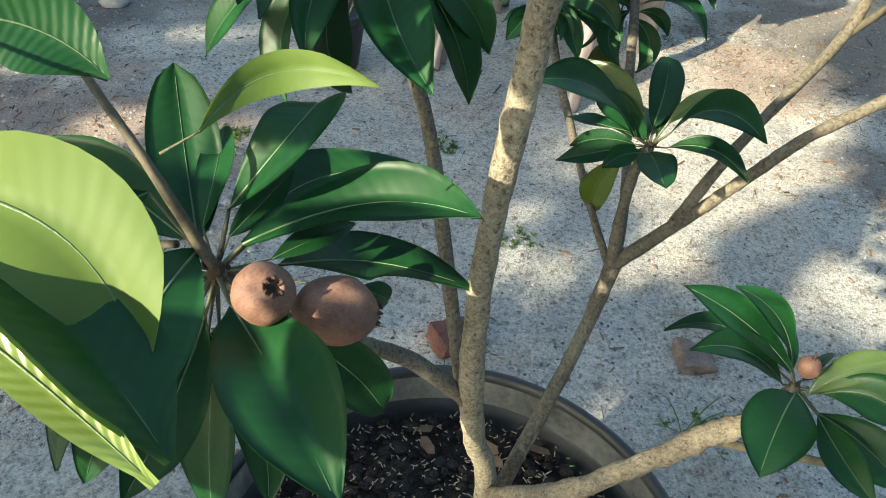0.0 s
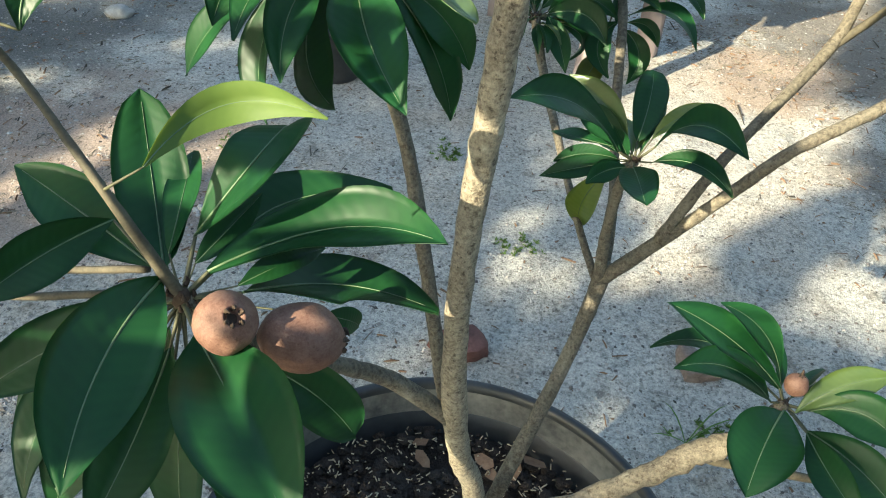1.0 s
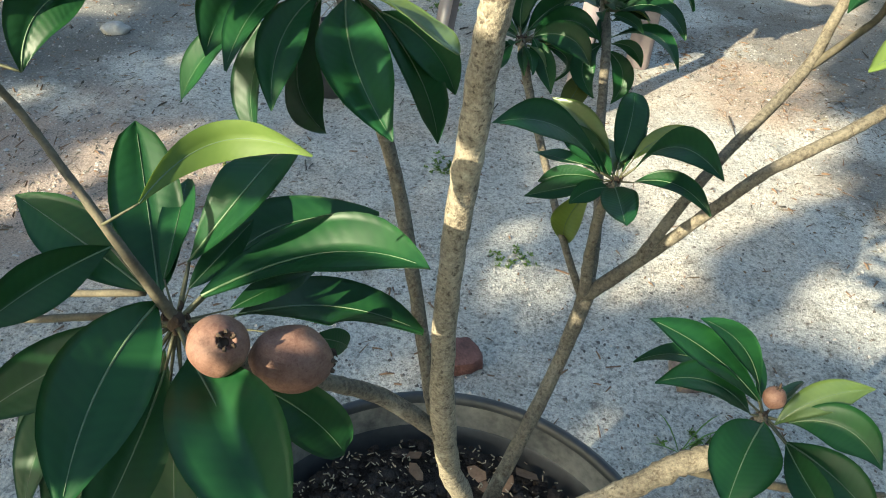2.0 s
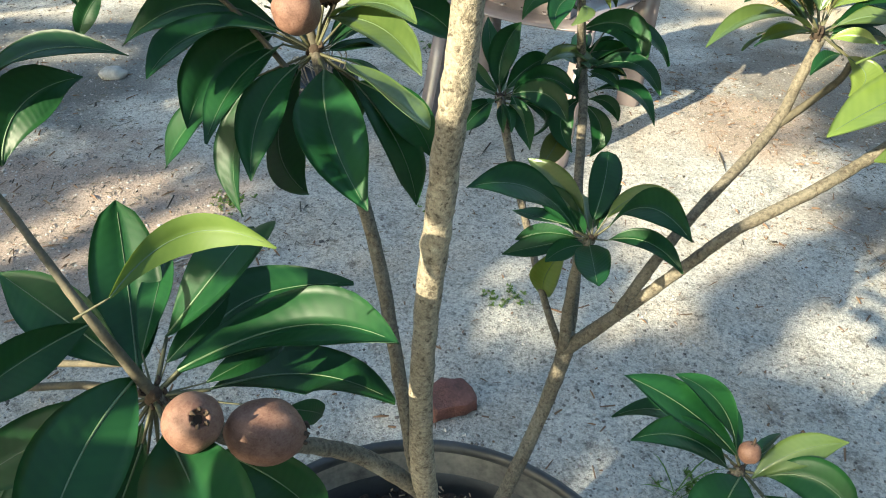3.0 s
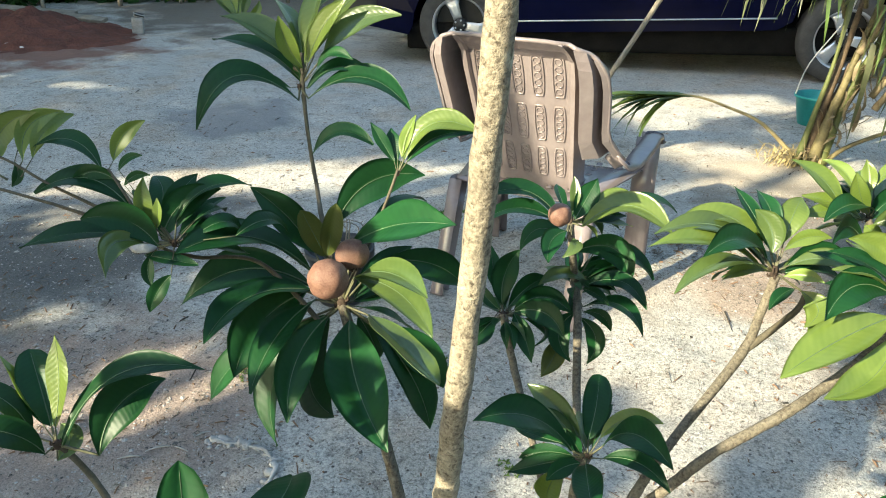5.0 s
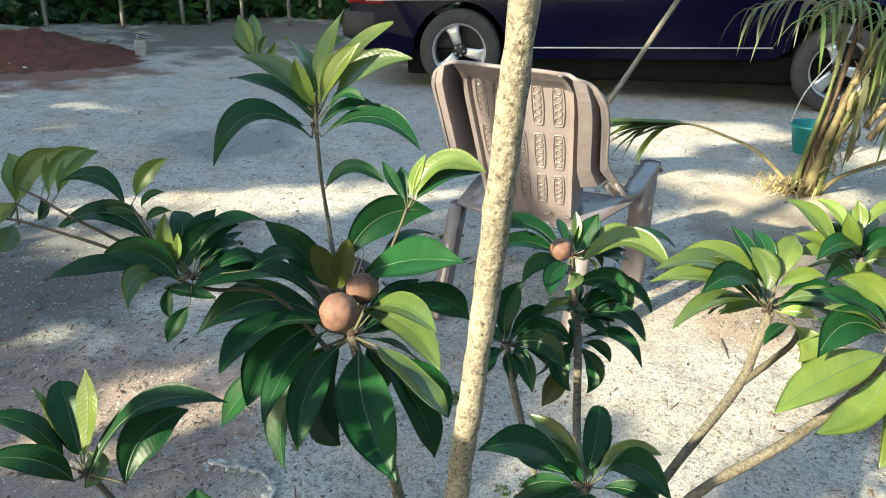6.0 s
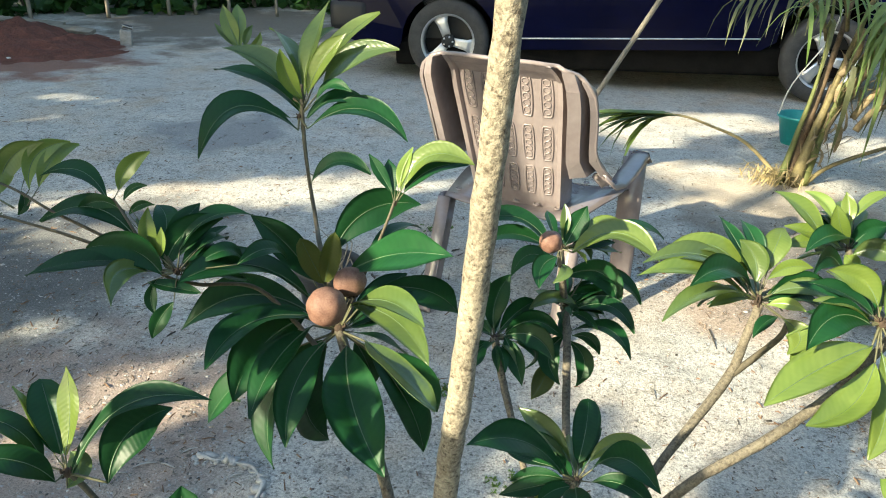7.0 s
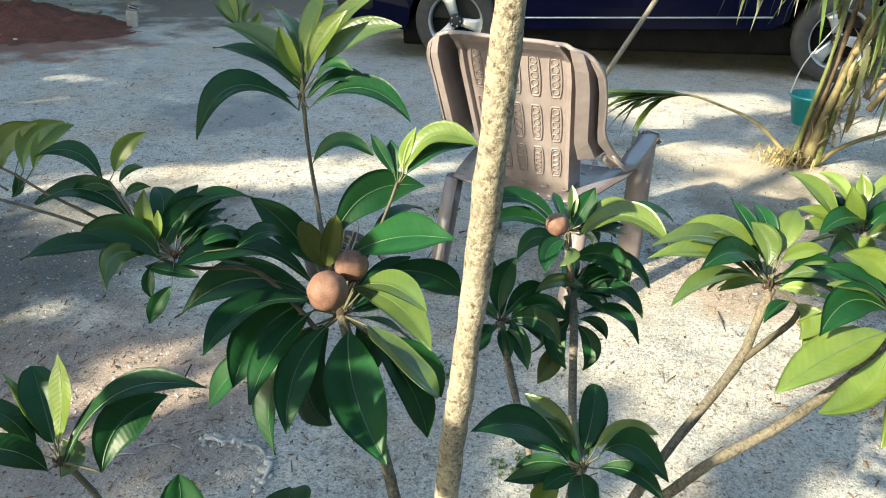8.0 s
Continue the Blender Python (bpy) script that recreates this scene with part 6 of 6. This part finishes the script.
# ---- trees behind the viewer, whose crowns break the sun ----
# openings between the boughs: across, upward, two half widths, tilt
GAPS = [(-0.95, 1.03, 0.34, 0.21, 0), (-0.36, 0.865, 0.105, 0.058, 0), (-0.70, 0.80, 0.08, 0.05, 0), (-0.16, 1.55, 0.32, 0.50, 0), (-0.32, 1.09, 0.15, 0.14, 0), (-0.51, 1.54, 0.07, 0.05, 0), (-0.11, 0.955, 0.10, 0.035, 0), (-0.85, 0.66, 0.2, 0.03, 8), (-1.50, 1.53, 0.33, 0.21, 8),
        (-3.10, 0.86, 0.70, 0.11, 36), (-1.78, 1.82, 0.50, 0.09, 14), (-2.65, 2.12, 0.50, 0.17, 25), (-2.52, 1.88, 0.22, 0.07, 0), (-1.62, 2.32, 0.3, 0.10, 0), (-1.88, 0.46, 0.16, 0.04, 30), (-1.74, 0.37, 0.17, 0.08, 40), (-3.05, 0.50, 0.28, 0.055, 15),
        (-2.40, 0.35, 0.12, 0.03, 20), (-2.27, 0.62, 0.14, 0.03, 25), (-5.48, 0.82, 0.30, 0.03, 20), (-0.47, 0.57, 0.035, 0.025, 30),
        (-1.22, 1.22, 0.20, 0.16, 30)]


def open_sky(a, b):
    for ga, gb, ra, rb, tilt in GAPS:
        c, s = math.cos(radians(tilt)), math.sin(radians(tilt))
        u, v = (a - ga) * c + (b - gb) * s, -(a - ga) * s + (b - gb) * c
        if (u / (ra + min(0.045, ra))) ** 2 + (v / (rb + min(0.045, 0.6 * rb))) ** 2 < 1 + 0.35 * noise.noise(Vector((a * 5, b * 9, 0))):
            return True
    return False


def make_shade_tree(lo, hi, seed, count):
    rnd = random.Random(seed)
    mid = (lo + hi) / 2
    foot = ACROSS * mid + to_sun * 6.2
    tree_ob = thing("shade_tree", "leafy tree casting broken shade over the yard", "tree", (foot.x, foot.y, 0), "shade trees")
    inv = Matrix.Translation((-foot.x, -foot.y, 0))
    bm = bmesh.new()
    top = ACROSS * mid + UPWARD * 1.9 + to_sun * 6.2
    tube(bm, [(foot.x, foot.y, 0), (foot.x + 0.1, foot.y, 1.2), (top.x, top.y, top.z)], [0.16, 0.12, 0.05], 10, 0.15)
    bmesh.ops.transform(bm, matrix=inv, verts=bm.verts)
    part("trunk", bm, BARK, tree_ob)
    bm = bmesh.new()
    for k in range(11):
        ea, eb = rnd.uniform(lo, hi), rnd.uniform(0.6, 3.0)
        if any(open_sky(mid + (ea - mid) * f, 1.0 + (eb - 1.0) * f) for f in (0.4, 0.6, 0.8, 1.0)):
            continue
        e = ACROSS * ea + UPWARD * eb + to_sun * rnd.uniform(5.4, 7.0)
        s = Vector((foot.x, foot.y, 0)).lerp(top, rnd.uniform(0.35, 0.8))
        s.z = max(s.z, 1.0)
        tube(bm, [s, s.lerp(e, 0.5) + Vector((0, 0, 0.12)), e], [0.035, 0.022, 0.008], 6, 0.1)
    bmesh.ops.transform(bm, matrix=inv, verts=bm.verts)
    part("limbs", bm, BARK, tree_ob)
    bm = bmesh.new()

    def spot():
        while True:
            a, b = rnd.uniform(lo - 0.1, hi + 0.1), rnd.uniform(-0.35, 3.4)
            if not open_sky(a, b):
                return ACROSS * a + UPWARD * b + to_sun * rnd.uniform(5.2, 7.0) + Vector((-foot.x, -foot.y, 0))

    leaf_cloud(bm, rnd, count, spot, 0.09)
    tagged(part("crown", bm, HEDGE_LEAF, tree_ob, smooth=False), kind="stuff")


# the last tree is an unseen extra that keeps sun off the nearest sand
for lo, hi, seed, count in ((-8.6, -5.4, 1, 40000), (-5.4, -2.6, 2, 36000), (-2.6, -0.6, 3, 20000), (-0.6, 1.2, 4, 19000), (1.2, 3.4, 5, 18000)):
    make_shade_tree(lo, hi, seed, count)


# ---- grit, litter and weeds on the sand ----
def scatter_mesh(name, count, seed, mats, region, shape, label="", category=""):
    rnd = random.Random(seed)
    verts, faces = [], []
    for i in range(count):
        x, y = region(rnd)
        n = len(verts)
        v, f = shape(rnd)
        z = ground_height(x, y)
        verts += [(x + p[0], y + p[1], z + p[2]) for p in v]
        faces += [tuple(n + k for k in face) for face in f]
    me = bpy.data.meshes.new(name)
    me.from_pydata(verts, [], faces)
    for m in mats:
        me.materials.append(m)
    return tagged(new(name, me), label, category, kind="stuff")


def grit_material():
    m, nodes, links, b = material("sand_grit", 0.9)
    isl = nodes.new("ShaderNodeNewGeometry").outputs["Random Per Island"]
    col = ramp_of(nodes, links, isl, [(0.0, (0.07, 0.06, 0.055)), (0.3, (0.22, 0.19, 0.17)), (0.55, (0.42, 0.38, 0.34)), (0.92, (0.40, 0.385, 0.36)), (1.0, (0.48, 0.465, 0.44))])
    links.new(col, b.inputs["Base Color"])
    return m


def pebble(rnd):
    s = 0.0013 + 0.005 * rnd.random() ** 5
    a = rnd.uniform(0, 3.1)
    c, d = math.cos(a) * s, math.sin(a) * s
    h = s * rnd.uniform(0.4, 0.8)
    k = rnd.uniform(0.5, 1)
    return [(c, d, 0), (-d * k, c * k, h * 0.3), (-c, -d, 0), (d * k, -c * k, h * 0.2), (c * 0.2, d * 0.1, h), (0, 0, -h)], [(0, 1, 4), (1, 2, 4), (2, 3, 4), (3, 0, 4), (1, 0, 5), (2, 1, 5), (3, 2, 5), (0, 3, 5)]


def chip(rnd):
    ln, w = 0.002 + 0.018 * rnd.random() ** 3, rnd.uniform(0.0008, 0.003)
    a = rnd.uniform(0, 6.28)
    c, s = math.cos(a), math.sin(a)
    h = rnd.uniform(0.002, 0.008)
    pts = [(-ln, -w, 0.001), (ln, -w * 0.6, 0.001 + h * rnd.random()), (ln, w * 0.6, 0.002 + h * rnd.random()), (-ln, w, 0.002), (0, 0, h)]
    return [(x * c - y * s, x * s + y * c, z) for x, y, z in pts], [(0, 1, 4), (1, 2, 4), (2, 3, 4), (3, 0, 4)]


def tuft(rnd):
    v, f = [], []
    for k in range(7):
        a, r, h = rnd.uniform(0, 6.28), rnd.uniform(0.004, 0.014), rnd.uniform(0.003, 0.012)
        c, s = math.cos(a), math.sin(a)
        n = len(v)
        v += [(0.001 * s, -0.001 * c, 0), (-0.001 * s, 0.001 * c, 0), (c * r * 0.6 - 0.001 * s, s * r * 0.6 + 0.001 * c, h), (c * r, s * r, h * 0.6)]
        f += [(n, n + 2, n + 1), (n, n + 3, n + 2)]
    return v, f


def near_yard(rnd):
    y = 0.95 + 2.9 * rnd.random() ** 1.5
    return rnd.uniform(-0.75 * y - 0.2, 0.75 * y + 0.2), y


def wide_yard(rnd):
    y = 1.0 + 4.2 * rnd.random()
    return rnd.uniform(-0.75 * y - 0.2, 0.75 * y), y


GRIT = grit_material()
DARK_LITTER = plain("rotting_leaf", (0.03, 0.025, 0.02), (0.09, 0.07, 0.05), 30, 0.9)
DEAD_GRASS = plain("dead_grass_blade", (0.07, 0.062, 0.052), (0.26, 0.23, 0.18), 30, 0.9)
scatter_mesh("grit", 60000, 31, [GRIT], near_yard, pebble, "fine grey and white grit on the sand", "grit")
scatter_mesh("litter", 2200, 32, [LITTER], wide_yard, chip, "scattered dry brown leaf litter", "litter")
ROUGH_SPOTS = [(-1.45, 2.75, 0.5), (-1.5, 2.1, 0.32), (1.3, 3.2, 0.5), (1.1, 2.75, 0.28), (-0.8, 1.75, 0.3), (-1.9, 3.9, 0.6), (1.3, 2.15, 0.2), (0.75, 3.0, 0.2)]


def rough_ground(rnd):
    x, y, r = rnd.choice(ROUGH_SPOTS)
    return x + rnd.gauss(0, r), y + rnd.gauss(0, r * 0.6)


def straw(rnd):
    v, f = [], []
    for k in range(3):
        a, r, h = rnd.uniform(0, 6.28), rnd.uniform(0.008, 0.028), rnd.uniform(0.001, 0.006)
        c, s = math.cos(a), math.sin(a)
        x, y = rnd.gauss(0, 0.008), rnd.gauss(0, 0.008)
        w = rnd.uniform(0.0008, 0.0018)
        n = len(v)
        v += [(x + w * s, y - w * c, 0.001), (x - w * s, y + w * c, 0.001), (x + c * r * 0.6, y + s * r * 0.6, h), (x + c * r, y + s * r, h * 0.4)]
        f += [(n, n + 2, n + 1), (n, n + 3, n + 2)]
    return v, f


scatter_mesh("dead_grass", 1700, 34, [DEAD_GRASS], rough_ground, straw, "trodden grey-brown dead grass on the sand", "dead grass")
def far_yard(rnd):
    y = 1.9 + 3.9 * rnd.random()
    return rnd.uniform(-0.7 * y, 0.45 * y), y


def crumb(rnd):
    v, f = chip(rnd)
    k = rnd.uniform(0.5, 1.2)
    return [(x * k * 0.8, y * k * 3.0, z * k) for x, y, z in v], f


scatter_mesh("leaf_crumbs", 520, 36, [DARK_LITTER], far_yard, crumb, "dark curled leaf scraps on the sand", "litter")
def coarse_bits(rnd):
    v, f = pebble(rnd)
    k = rnd.uniform(1.0, 2.0)
    return [(x * k, y * k, z * k * 0.7) for x, y, z in v], f


def left_yard(rnd):
    x, y, r = rnd.choice(((-1.3, 2.5, 0.45), (-0.95, 2.0, 0.35), (-1.9, 3.2, 0.5), (-0.55, 1.75, 0.3), (1.2, 2.6, 0.35)))
    return x + rnd.gauss(0, r), y + rnd.gauss(0, r * 0.6)


scatter_mesh("gravel", 3200, 37, [GRIT], left_yard, coarse_bits, "coarse grey gravel trodden into the sand", "gravel")
scatter_mesh("twig_litter", 1500, 35, [LITTER], rough_ground, chip, "dark leaf crumbs among dead grass", "litter")
WEED_SPOTS = [(0.22, 1.70), (0.0, 2.05), (0.62, 1.24), (-0.55, 1.95), (-0.2, 3.2)]


def weedy(rnd):
    x, y = rnd.choice(WEED_SPOTS)
    return x + rnd.gauss(0, 0.028), y + rnd.gauss(0, 0.022)


scatter_mesh("weeds", 130, 33, [GRASS], weedy, tuft, "thin green weed tufts in the sand", "weeds")


def make_grass_wisp():
    ob = thing("grass_wisp", "few long thin dark grass blades in the sand", "grass", (0.57, 1.215, 0.0))
    for k, (dx, dy, h) in enumerate(((0.09, 0.04, 0.05), (0.07, 0.06, 0.06), (-0.04, 0.05, 0.05), (0.04, -0.02, 0.06), (0.10, 0.01, 0.035), (-0.06, -0.01, 0.03))):
        bm = bmesh.new()
        blade(bm, (0.004 * k, 0, 0), (dx * 0.5, dy * 0.5, h * 1.3), (dx, dy, h), 0.0016)
        part("blade", bm, GRASS, ob)


make_grass_wisp()
